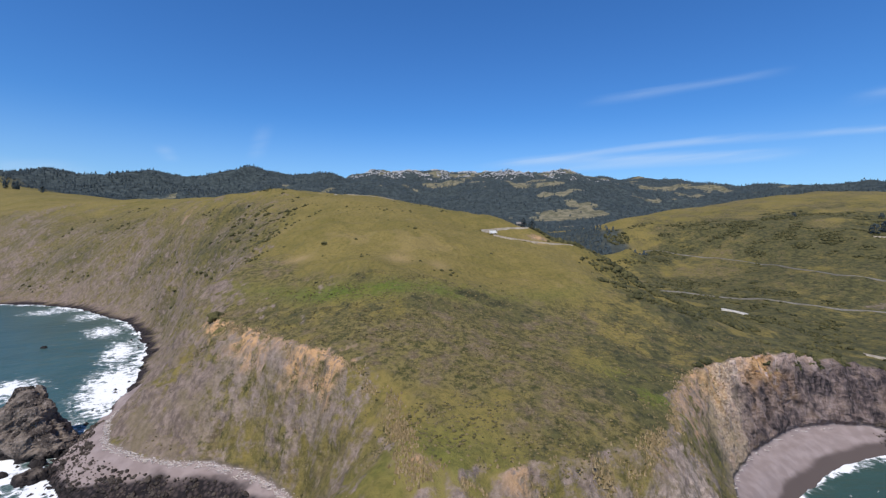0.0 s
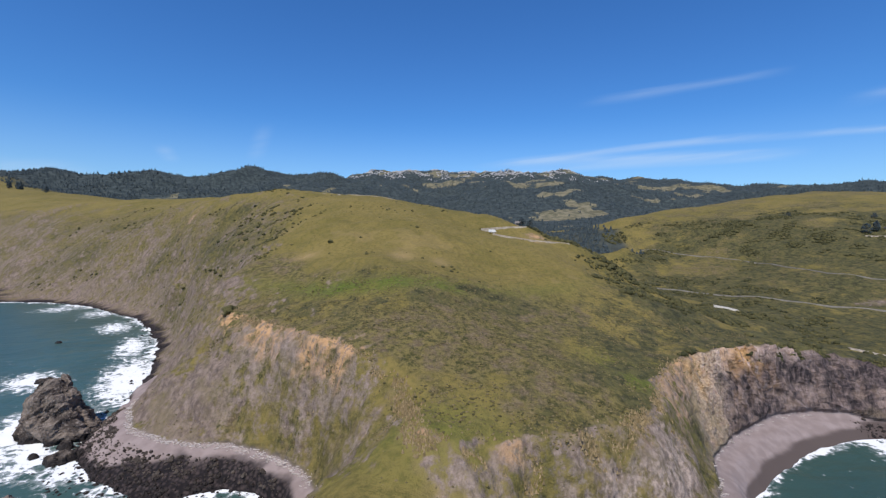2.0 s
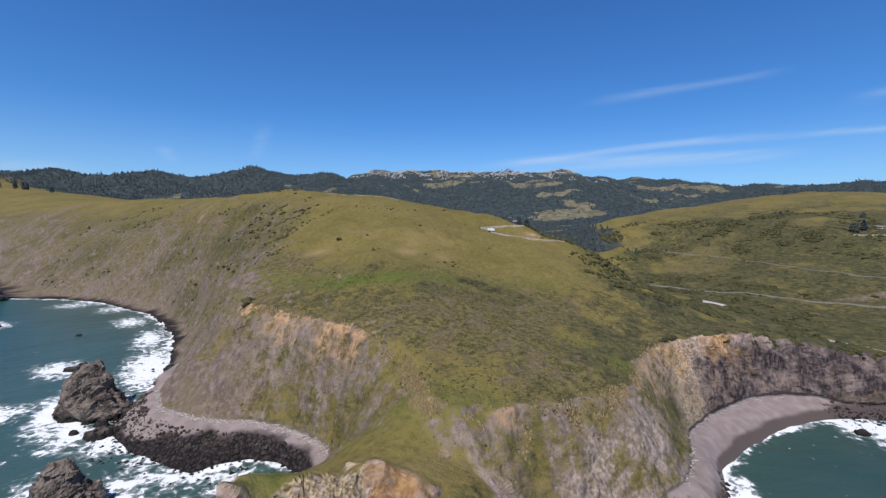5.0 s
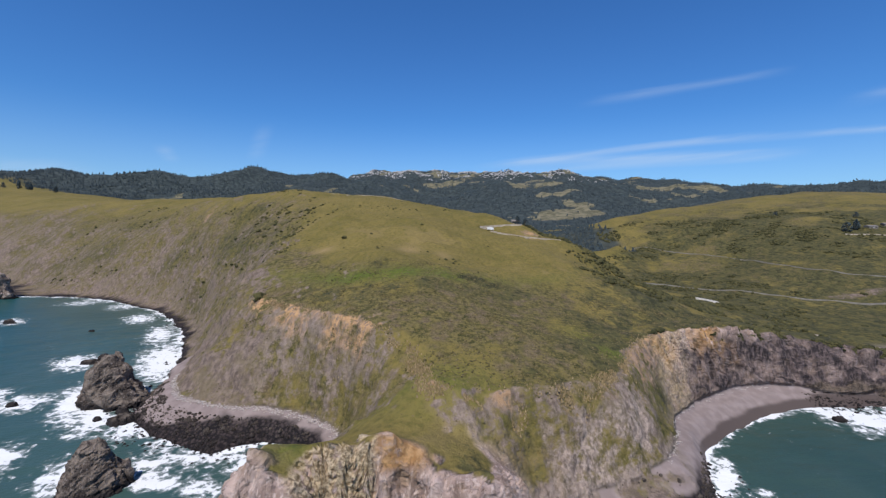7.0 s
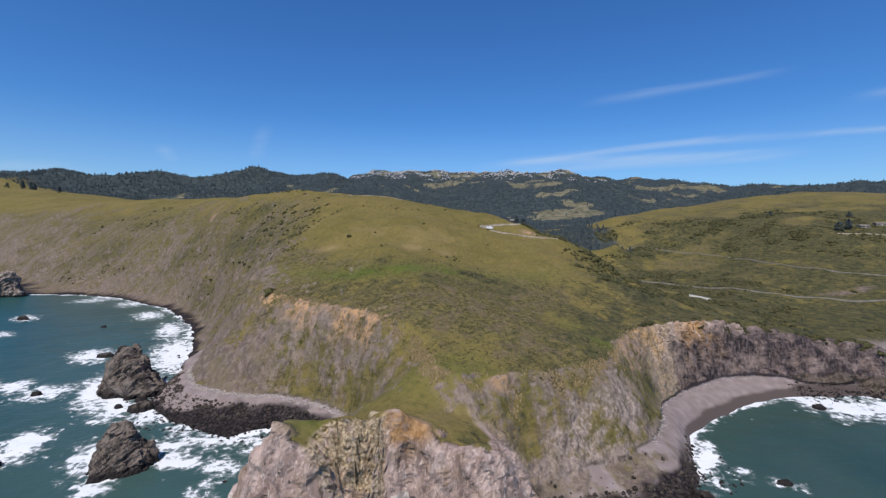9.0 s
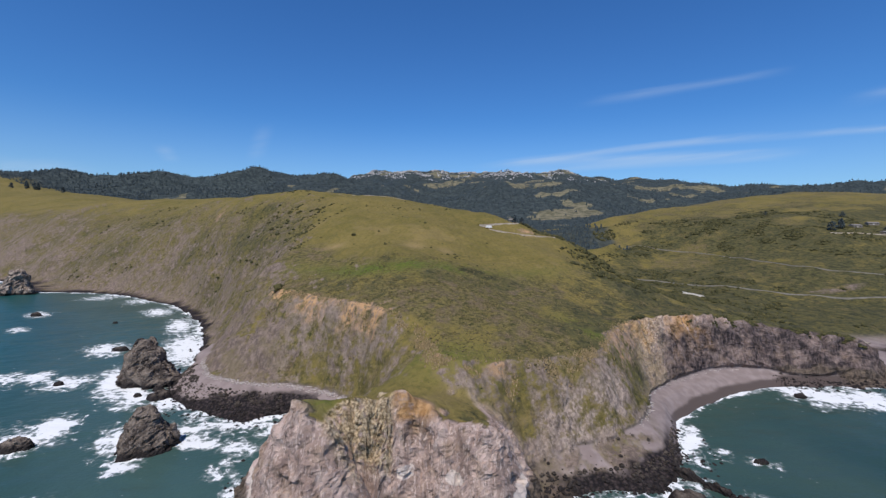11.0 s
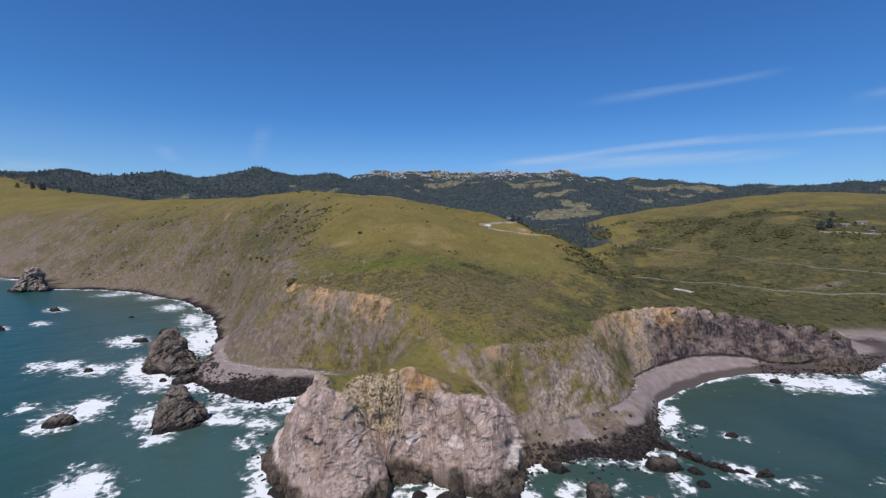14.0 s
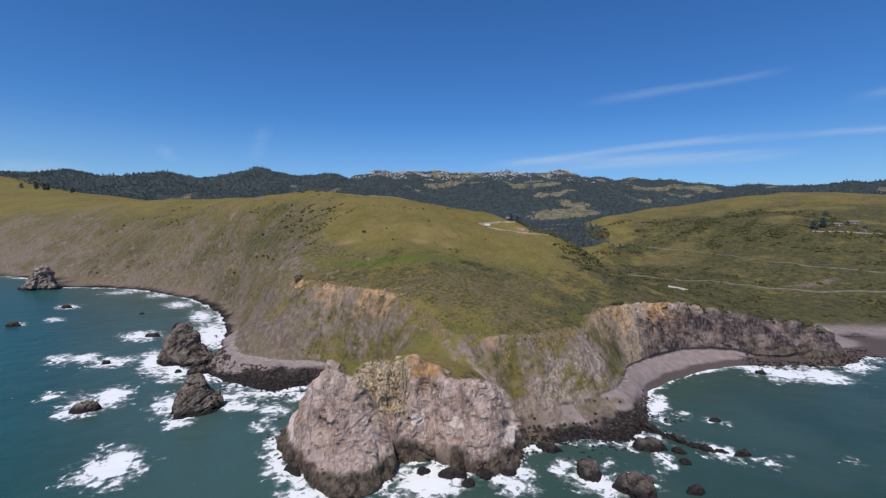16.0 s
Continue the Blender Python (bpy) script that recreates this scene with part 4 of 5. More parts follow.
def build_sea():
    xs, ys = spread(-300, 320, 1.9, (-4600, 4600), 1.07), spread(20, 330, 1.9, (-4600, 2200), 1.07)
    gx, gy = np.meshgrid(xs, ys)
    wx, wy = gx + 3.2 * fbm(gx / 9, gy / 9, 0, 3, 201), gy + 3.2 * fbm(gx / 9, gy / 9, 7, 3, 211)
    shore = distance_to_shore(wx.ravel(), wy.ravel()).reshape(gx.shape)
    foam = 0.9 * np.exp(-np.maximum(-shore, 0) / 2.6)
    for x, y, rx, ry, a in SURF_WEST + SURF_HEAD + SURF_EAST:
        turn = math.atan2(x, y + 87)
        u, v = (wx - x) * math.cos(turn) - (wy - y) * math.sin(turn), (wx - x) * math.sin(turn) + (wy - y) * math.cos(turn)
        foam = np.maximum(foam, a * np.exp(-0.75 * ((u / rx) ** 2 + (v / ry * math.cos(turn)) ** 2)))
    z = 0.25 * fbm(gx / 11, gy / 8, 0, 3, 221) * step(np.abs(gx), 700, 400)
    ob = sheet("water", xs, ys, z, SEA, dict(foam=foam, teal=step(gx + 0.8 * gy, -50, -160), west_pale=step(gx - 0.2 * gy, 40, -110) * step(gx + 0.8 * gy, -130, -40), shallow=np.exp(-np.maximum(-shore, 0) / 30)))
    tagged(ob, "teal-green sea with white surf round rocks and beaches", "sea", kind="structure")


build_ground()
build_sea()

# ---------------------------------------------------------------- sea rocks


def rock_mesh(name, rx, ry, peaks, seed, turn=0.0, rings=60, spokes=120, base=-2.5):
    """A crag: the highest of several leaning peaks (x, y, height, steepness) over an uneven outline, roughened along its faces."""
    a = np.linspace(0, 2 * math.pi, spokes, endpoint=False)
    q = np.linspace(0, 1, rings) ** 0.8
    A, Q = np.meshgrid(a, q)
    outline = 1 + 0.20 * vnoise(1.6 * np.cos(A), 1.6 * np.sin(A), seed, seed) + 0.10 * vnoise(5 * np.cos(A), 5 * np.sin(A), seed, seed + 3)
    x, y = rx * Q * outline * np.cos(A), ry * Q * outline * np.sin(A)
    top = np.full(x.shape, base)
    big = max(rx, ry)
    for px, py, h, k in peaks:
        top = np.maximum(top, h - k * np.maximum(0, np.hypot(x - px, y - py) - 0.23 * big))
    top = base + (top - base) * (1 - Q**6)
    c, s = math.cos(radians(turn)), math.sin(radians(turn))
    verts = np.stack([(c * x - s * y).ravel(), (s * x + c * y).ravel(), np.maximum(top, base).ravel()], 1)
    faces = []
    for r in range(rings - 1):
        for k in range(spokes):
            k2 = (k + 1) % spokes
            if r == 0:
                faces.append((0, spokes + k, spokes + k2))
            else:
                faces.append((r * spokes + k, (r + 1) * spokes + k, (r + 1) * spokes + k2, r * spokes + k2))
    me = bpy.data.meshes.new(name)
    me.from_pydata(verts.tolist(), [], faces)
    bm = bmesh.new()
    bm.from_mesh(me)
    bmesh.ops.delete(bm, geom=[v for v in bm.verts if not v.link_faces], context="VERTS")
    bm.normal_update()
    # broken faces: big blocks, tilted beds and small chips, pushed along the faces
    p = np.array([v.co for v in bm.verts])
    nrm = np.array([v.normal for v in bm.verts])
    w = p / big
    wob = 0.25 * fbm(w[:, 0] * 3, w[:, 1] * 3, w[:, 2] * 3, 2, seed)
    bed = 0.75 * w[:, 2] - 0.85 * w[:, 0] + 0.2 * w[:, 1]
    flow = 0.6 * w[:, 2] + 0.8 * w[:, 0]
    push = big * (0.10 * ridged(w[:, 0] * 1.4, w[:, 1] * 1.4, w[:, 2] * 1.4, 2, seed) - 0.05 + 0.10 * facets(w[:, 0] * 1.7 + wob, w[:, 1] * 2, w[:, 2] * 1.7 + wob, seed)
                  + 0.035 * ridged(bed * 7, flow * 1.6, w[:, 1] * 3, 3, seed + 20) + 0.03 * facets(flow * 4, w[:, 1] * 5, bed * 9, seed + 25) + 0.012 * facets(w[:, 0] * 14, w[:, 1] * 14, w[:, 2] * 14, seed + 30))
    push *= step(np.append(0.0, np.repeat(q[1:], spokes)), 0.0, 0.30)
    p += nrm * push[:, None]
    for v, q in zip(bm.verts, p):
        v.co = q.tolist()
    bm.to_mesh(me)
    bm.free()
    return me


def crag(name, label, x, y, rx, ry, peaks, seed, turn=0.0, material=None, group="", rings=60, spokes=120, category="sea stack"):
    me = rock_mesh(name, rx, ry, peaks, seed, turn, rings, spokes)
    me.materials.append(material or STONE)
    ob = new(name, me)
    ob.location = (x, y, 0)
    return tagged(ob, label, category, group)


crag("sea_crag", "tall dark brown jagged sea stack beside a boulder beach", -171, 180, 16.5, 12.5, ((-8, 1, 19, 2.4), (-3, 2, 24, 2.2), (3.5, 0, 18, 1.8), (10, -2, 9.5, 1.3), (14, -4, 5.5, 1.0)), 3, -12, group="sea stacks")
crag("sea_crag", "dark layered pyramid sea stack standing in white surf", -122, 106, 11.5, 9.5, ((-1, 2, 16, 1.8), (-5, -1, 10.5, 1.7), (4, 1, 10, 1.5), (8.5, 0, 5, 1.0)), 9, 10, group="sea stacks")
crag("surf_rock", "low black rock awash in foam", -174, 105, 7.5, 5, ((0, 0, 4.5, 0.7), (3, 1, 3, 0.6)), 15, 0, category="rock", group="rocks in the surf", rings=20, spokes=48)
crag("sea_crag", "pale grey pointed sea stack off the far shore", -548, 492, 24, 15, ((5, 0, 29, 2.0), (11, -2, 17, 1.5), (-8, 2, 9, 0.8), (-18, 0, 5, 0.5)), 21, 0, STONE_PALE, group="sea stacks")


def stones_at(spots, label_of):
    for x, y, rx, ry, h, seed, turn in spots:
        crag("surf_rock", label_of, x, y, rx, ry, ((0, 0, h, 0.55 * h / min(rx, ry)), (0.3 * rx, 0.2 * ry, 0.7 * h, 0.5 * h / min(rx, ry)), (-0.4 * rx, 0, 0.75 * h, 0.6 * h / min(rx, ry))),
             seed, turn, STONE_BROWN, category="rock", group="rocks in the surf", rings=18, spokes=40)


stones_at(((37, 71, 5.5, 2.6, 2.2, 31, -20), (47, 54, 4.0, 6.5, 5.0, 33, 15), (77.5, 73, 7, 3.6, 3.8, 39, -10)), "reddish-brown rock wet at its foot in the surf")
stones_at(((60, 44, 7.2, 5.0, 6.0, 35, -15),), "large rounded brown rock with surf breaking on it")
stones_at(((-30, 43, 4, 2.6, 2.6, 87, 20), (18, 55, 4.5, 3, 3.2, 86, -20), (11, 52.5, 4, 2.4, 2.6, 85, 20), (-58, 54, 5, 2.2, 2.4, 90, -45)), "dark wet boulder wedged at the foot of the headland")
stones_at(((-1, 53, 6.5, 3.0, 2.6, 41, 10), (4, 47, 3.0, 2.0, 1.8, 43, 0), (-12, 54, 3.0, 2.2, 1.5, 44, 0)), "low black rock in foam below the headland")
stones_at(((-217, 175, 3.0, 2.2, 1.8, 45, 0), (-233, 243, 7, 3.4, 3.0, 47, 0), (-397, 358, 6, 4, 3.2, 49, 0), (-373, 275, 6, 4, 3.4, 51, 0), (-300, 330, 3, 2, 1.4, 52, 0)), "small black rock standing alone in the sea")
stones_at(((120, 99, 3.2, 1.6, 1.2, 53, 0), (189, 166, 4.0, 2.4, 2.0, 55, 0), (86, 62, 2.8, 1.8, 1.3, 57, 0), (88, 70, 3.4, 1.8, 1.6, 59, -20), (80, 44, 4.0, 2.4, 1.8, 92, 15)), "small dark rock just above the water")
stones_at(((86, 88, 7, 2.4, 2.6, 61, -50), (92, 79, 6.5, 2.0, 2.0, 63, -48), (98, 73, 6, 1.5, 1.5, 65, -35), (104, 70, 5, 1.2, 1.2, 67, -15), (112, 68, 5.5, 1.3, 1.3, 69, 8)), "narrow dark rib of rock running out to sea")
stones_at(((-150, 158, 6, 4, 3.6, 70, 20), (-140, 178, 4, 3, 6.0, 72, 0), (-157, 168, 4, 2.6, 2.2, 74, 0), (-163, 160, 2.4, 1.6, 1.5, 75, 0)), "dark rock beside the boulder beach")


def scatter(name, template, places, sizes, turns, material, squash=None):
    """Many copies of a small shape joined into one mesh."""
    v, f = template
    n, m = len(places), len(v)
    c, s = np.cos(turns), np.sin(turns)
    sc = np.stack([sizes, sizes, sizes if squash is None else sizes * squash], 1)
    local = v[None, :, :] * sc[:, None, :]
    x = local[..., 0] * c[:, None] - local[..., 1] * s[:, None]
    y = local[..., 0] * s[:, None] + local[..., 1] * c[:, None]
    xyz = np.stack([x, y, local[..., 2]], -1) + places[:, None, :]
    faces = (f[None] + (np.arange(n) * m)[:, None, None]).reshape(-1, 3).astype(np.int32)
    me = bpy.data.meshes.new(name)
    me.vertices.add(n * m)
    me.vertices.foreach_set("co", xyz.astype(np.float32).ravel())
    me.loops.add(faces.size)
    me.loops.foreach_set("vertex_index", faces.ravel())
    me.polygons.add(len(faces))
    me.polygons.foreach_set("loop_start", np.arange(0, faces.size, 3, dtype=np.int32))
    me.polygons.foreach_set("use_smooth", np.full(len(faces), material in (BUSH, HEATH)))
    me.materials.append(material)
    me.update()
    me.validate()
    return new(name, me)


def lump(detail, rough, seed, flat=1.0):
    """A small uneven ball that sits on the ground, as arrays."""
    bm = bmesh.new()
    bmesh.ops.create_icosphere(bm, subdivisions=detail, radius=1.0)
    v = np.array([q.co for q in bm.verts])
    f = np.array([[q.index for q in p.verts] for p in bm.faces])
    bm.free()
    v = v * (1 + rough * fbm(v[:, 0] * 1.7 + seed, v[:, 1] * 1.7, v[:, 2] * 1.7, 3, seed))[:, None]
    v[:, 2] = np.maximum(v[:, 2] * flat, -0.35) + 0.15
    return v, f


def strewn(count, box, keep, rng, lift=0.0):
    """Places on the ground inside box where keep(x, y, z, shore) holds."""
    x, y = rng.uniform(box[0], box[1], count), rng.uniform(box[2], box[3], count)
    z, shore = ground(x, y)
    k = keep(x, y, z, shore)
    return np.stack([x[k], y[k], z[k] + lift], 1)


def build_boulders():
    rng = np.random.default_rng(5)
    zones = (("boulder_beach", "dark wet boulders heaped on the shore beside the sea stack", 11000, (-172, -55, 95, 192), lambda x, y, z, d: (d > -15) & (z < 7.0) & (rng.random(len(x)) < 0.8 - 0.05 * np.maximum(-d, 0))),
             ("boulder_reef", "dark red-brown boulders on a reef at the foot of the slope", 8000, (24, 112, 60, 128), lambda x, y, z, d: (d > -15) & ((z < 4.2) | ((z < 10) & (x < 80) & (rng.random(len(x)) < 0.07))) & (rng.random(len(x)) < 0.75 - 0.045 * np.maximum(-d, 0))),
             ("cove_boulders", "black boulders along the foot of the bluffs", 6000, (-480, -145, 190, 540), lambda x, y, z, d: (d > -9) & (d < 4) & (z < 2.5)),
             ("cliff_boulders", "dark rocks fallen at the foot of the cliff", 2500, (190, 300, 160, 215), lambda x, y, z, d: (d > -10) & (z < 4)),
             ("headland_boulders", "black rocks awash round the headland", 3000, (-85, 40, 34, 100), lambda x, y, z, d: (d > -6) & (d < 1.5) & (rng.random(len(x)) < 0.4)))
    for name, label, count, box, keep in zones:
        p = strewn(count, box, keep, rng, 0.1)
        p[:, 2] = np.maximum(p[:, 2], -0.5)
        n = len(p)
        sizes = 0.28 + 1.0 * rng.random(n) ** 4
        if name == "cove_boulders":
            sizes *= 1.3
        tagged(scatter(name, lump(1, 0.35, 3, 0.8), p, sizes, rng.uniform(0, 6.28, n), STONE_DARK, 0.55 + 0.4 * rng.random(n)), label, "boulders", kind="stuff")


build_boulders()


def build_bushes():
    rng = np.random.default_rng(8)
    patchy = lambda x, y, a, lo: fbm(x / a, y / a, 0, 3, 151) > lo
    zones = (("hillside_scrub", "low olive-brown coyote brush on the lower hill", 26000, (-110, 170, 100, 215), lambda x, y, z, d: (d > 16) & (z > 34) & patchy(x, y, 16, -0.55), 0.25, 0.55, 1),
             ("hilltop_bushes", "scattered dark bushes on the grassy hill", 700, (-170, 110, 200, 420), lambda x, y, z, d: patchy(x, y, 22, 0.42), 0.4, 1.1, 2),
             ("valley_brush", "dense dark green brush on the valley slopes", 34000, (90, 640, 215, 760), lambda x, y, z, d: (d > 20) & (z > 9) & (x - 0.45 * (y - 250) > 70) & (fbm(x / 55, y / 40, 0, 4, 157) > 0.05) & (fbm(x / 20, y / 11, 0, 3, 158) > 0.12), 0.5, 2.1, 1),
             ("gully_thicket", "dark thicket in a gully of the east hillside", 14000, (250, 590, 540, 800), lambda x, y, z, d: ((np.abs(y - 656 - 0.38 * (x - 413) - 16 * fbm(x / 30, y / 30, 0, 2, 9)) < 14) & (x > 395) | (np.hypot((x - 487) / 32, (y - 577) / 14) < 1) | (np.hypot((x - 284) / 16, (y - 725) / 34) < 1)) & patchy(x, y, 18, -0.25), 1.2, 2.8, 1),
             ("shoulder_thicket", "dark green thicket along the shady shoulder of the hill", 13000, (70, 230, 270, 420), lambda x, y, z, d: (np.abs(y - 342 + 0.30 * (x - 118)) < 9 + 0.07 * (x - 90)) & patchy(x, y, 12, -0.35), 0.9, 2.6, 1),
             ("bluff_scrub", "low dark scrub on the eroding bluffs", 12000, (-560, -110, 210, 680), lambda x, y, z, d: (d > 14) & (mottle(x, y, z) > 0.12) & (fbm(x / 7, y / 7, 0, 2, 168) > 0.0), 0.5, 1.7, 1),
             ("cliff_scrub", "low green scrub on the cliff faces", 5000, (-140, 110, 84, 190), lambda x, y, z, d: (d > 7) & (z > 11) & (z < 44) & patchy(x, y, 12, 0.15), 0.2, 0.5, 1),
             ("gully_brush", "dark lines of bushes in the gullies below the crest", 1600, (-175, -90, 265, 400), lambda x, y, z, d: ((np.abs(x + 85 - 0.53 * (y - 344)) < 2.0) & (y < 348)) | ((np.abs(y - 331 - 2 * fbm(x / 6, y / 9, 0, 2, 4)) < 3) & (x > -138) & (x < -109)) | ((np.abs(x + 112 - 0.42 * (y - 345)) < 2.0) & (y < 360)) | (np.hypot(x + 150, 0.6 * (y - 372)) < 7), 0.6, 1.3, 1),
             ("edge_brush", "dark brush along the edge of the cliff", 14000, (95, 270, 168, 232), lambda x, y, z, d: (z > 14) & (np.abs(y - 1.2 - np.interp(x, [p[0] for p in EDGE_EAST], [p[1] for p in EDGE_EAST])) < 2.8) & patchy(x, y, 8, -0.1), 0.6, 1.5, 1))
    for name, label, count, box, keep, lo, hi, detail in zones:
        heath = name in ("hillside_scrub", "cliff_scrub")
        p = strewn(count, box, keep, rng, -0.12 if heath else -0.05)
        n = len(p)
        tagged(scatter(name, lump(detail, 0.5, 7, 0.75), p, rng.uniform(lo, hi, n) * (0.7 + 0.6 * rng.random(n)), rng.uniform(0, 6.28, n), HEATH if heath else BUSH, (0.28 if heath else 0.65) + 0.4 * rng.random(n)), label, "shrubs", kind="stuff")


build_bushes()


def build_tufts():
    """Dry grass that stands out along the cliff edges and in clumps down the faces."""
    rng = np.random.default_rng(31)
    blade = np.array([(0.5 * math.cos(a) * (1 if k % 2 else 0.35), 0.5 * math.sin(a) * (1 if k % 2 else 0.35), 0.0) for k, a in enumerate(np.linspace(0, 6.283, 9)[:-1])] + [(0.1, 0.05, 1.3)])
    tuft = blade, np.array([(k, (k + 1) % 8, 8) for k in range(8)])
    lines = np.vstack([along(EDGE_WEST, 0.05), along(EDGE_EAST, 0.12)])
    lines = lines[(lines[:, 0] < 160)]
    x, y = lines[:, 0] + rng.normal(0, 1.6, len(lines)), lines[:, 1] - 1.5 + rng.normal(0, 1.9, len(lines))
    keep = fbm(x / 7, y / 7, 0, 3, 171) > -0.15
    x, y = x[keep], y[keep]
    n = len(x)
    edge = scatter("edge_grass", tuft, np.column_stack([x, y, ground(x, y)[0] - 0.1]), rng.uniform(0.35, 0.95, n), rng.uniform(0, 6.28, n), STRAW)
    tagged(edge, "pale dry grass tufts along the cliff edge", "grass", kind="stuff")
    steep = lambda x, y, z: np.hypot(ground(x, y + 1.5)[0] - z, ground(x + 1.5, y)[0] - z) > 1.1
    p = strewn(16000, (-140, 110, 84, 190), lambda x, y, z, d: (d > 7) & (z > 12) & (z < 47) & steep(x, y, z) & (fbm(x / 5, y / 5, z / 12, 3, 181) > 0.05) & ~((x < 40) & (y < 92)), rng, -0.1)
    n = len(p)
    tagged(scatter("face_grass", tuft, p, rng.uniform(0.18, 0.40, n), rng.uniform(0, 6.28, n), STRAW, 0.8 + 0.5 * rng.random(n)), "dry grass tufts down the cliff faces", "grass", kind="stuff")


build_tufts()


def lone_bush(x, y, size, seed, label):
    v, f = lump(3, 0.55, seed, 0.8)
    ob = scatter("bush", (v, f), np.array([[x, y, float(ground([x], [y])[0][0])]]), np.array([size]), np.array([0.4]), BUSH)
    tagged(ob, label, "bush")


lone_bush(-103, 200, 3.0, 5, "single large dark bush at the cliff edge")
lone_bush(-70, 262, 1.6, 6, "small dark bush alone on the grassy hill")


def spire(seed, tiers=4, sides=6):
    """A simple far conifer: ragged tiers of boughs on a stem, as arrays, one metre high."""
    rng = np.random.default_rng(seed)
    v, f = [], []
    for t in range(tiers):
        z0, z1 = 0.12 + 0.72 * t / tiers, 0.36 + 0.64 * (t + 1) / tiers
        r = 0.34 * (1 - 0.75 * t / tiers)
        b = len(v)
        for k in range(sides):
            a = 6.283 * (k + 0.5 * (t % 2)) / sides
            q = r * rng.uniform(0.65, 1.2)
            v.append((q * math.cos(a), q * math.sin(a), z0 + rng.uniform(-0.05, 0.05)))
        v.append((rng.uniform(-0.02, 0.02), rng.uniform(-0.02, 0.02), min(z1, 1.0)))
        f += [(b + k, b + (k + 1) % sides, b + sides) for k in range(sides)]
    return np.array(v), np.array(f)


def build_woods():
    rng = np.random.default_rng(12)
    clear = lambda x, y: (meadows(x, y) < 0.66) | (rng.random(len(x)) < 0.17)
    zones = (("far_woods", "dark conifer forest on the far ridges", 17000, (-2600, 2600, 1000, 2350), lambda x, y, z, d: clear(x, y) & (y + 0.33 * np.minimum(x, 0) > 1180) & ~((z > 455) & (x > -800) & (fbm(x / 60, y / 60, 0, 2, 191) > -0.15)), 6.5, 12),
             ("mountain_woods", "conifer forest on the far mountain, with blue-grey haze put into its colour", 27000, (-2600, 2600, 2350, 4000), lambda x, y, z, d: clear(x, y) & ~((z > 455) & (x > -800) & (fbm(x / 60, y / 60, 0, 2, 191) > -0.15)), 6.5, 13),
             ("valley_woods", "dark forest in the valley behind the hill", 6500, (-100, 420, 620, 1300), lambda x, y, z, d: (np.hypot((x - 215 + 0.25 * (y - 760)) / 95, (y - 850) / 200) + 0.45 * fbm(x / 40, y / 40, 0, 3, 163) + 0.25 * rng.random(len(x)) < 1) | ((y > 980) & (x < 330)), 5, 10),
             ("ridge_trees", "row of dark trees on the skyline of the ridge", 2400, (640, 1500, 972, 1022), lambda x, y, z, d: ((x > 728) & (x < 806) | (x > 826)) & (fbm(x / 30, y / 300, 0, 2, 161) > -0.45), 8, 15),
             ("west_woods", "dark trees behind the grassy western ridge", 6000, (-2300, -300, 1200, 2100), lambda x, y, z, d: clear(x, y) & (y + 0.33 * np.minimum(x, 0) > 1130), 7, 13))
    for name, label, count, box, keep, lo, hi in zones:
        p = strewn(count, box, keep, rng, -0.5)
        n = len(p)
        tagged(scatter(name, spire(4, 3, 5), p, rng.uniform(lo, hi, n), rng.uniform(0, 6.28, n), FAR_HAZED_NEEDLE if name == "mountain_woods" else HAZED_NEEDLE, rng.uniform(0.7, 1.15, n)), label, "forest", kind="stuff")

    # bare pale outcrops on the crown of the far mountain
    p = strewn(15000, (-750, 1250, 2700, 3950), lambda x, y, z, d: (z > 420 + 60 * rng.random(len(x))) & (fbm(x / 80, y / 80, 0, 4, 193) > 0.12 - 0.3 * step(x, 250, 600) * step(x, 1200, 900)), rng, 1.0)
    n = len(p)
    tagged(scatter("rock_outcrops", lump(1, 0.5, 17, 0.8), p, 2.5 + 7 * rng.random(n) ** 2, rng.uniform(0, 6.28, n), CHALKY, 0.5 + 0.5 * rng.random(n)), "pale bare rock outcrops on the crown of the far mountain", "rocks", kind="stuff")


build_woods()

# ---------------------------------------------------------------- roads and tracks


def strip(name, line, width, material, label, category="road", lift=0.35, edge=0.5):
    """A road laid over the ground: level across, with a small shoulder dropping to the slope on each side."""
    pts = along([(*p, 0) for p in line], 4.0)[:, :2]
    for _ in range(3):
        pts[1:-1] = (pts[:-2] + 2 * pts[1:-1] + pts[2:]) / 4
    z, _ = ground(pts[:, 0], pts[:, 1])
    for _ in range(6):
        z[1:-1] = (z[:-2] + 2 * z[1:-1] + z[2:]) / 4
    d = np.gradient(pts, axis=0)
    d /= np.linalg.norm(d, axis=1, keepdims=True)
    side = np.stack([-d[:, 1], d[:, 0]], 1)
    rows = []
    for k, down in ((-1.0, 2.6), (-0.72, 0), (0.72, 0), (1.0, 2.6)):
        q = pts + side * (k * width * 0.7)
        rows.append(np.column_stack([q, z + lift + 0.25 - down]))
    n = len(pts)
    verts = np.vstack(rows)
    faces = [(r * n + i, r * n + i + 1, (r + 1) * n + i + 1, (r + 1) * n + i) for r in range(3) for i in range(n - 1)]
    me = bpy.data.meshes.new(name)
    me.from_pydata(verts.tolist(), [], [f[::-1] for f in faces])
    me.materials.append(material)
    return tagged(new(name, me), label, category, kind="structure")


strip("road_1", ((236, 476), (266, 473), (292, 458), (315, 435), (342, 418), (382, 405), (412, 391), (436, 382), (462, 371), (540, 366), (640, 380), (760, 395)), 3.4, ASPHALT, "pale grey two-lane coast road across the valley")
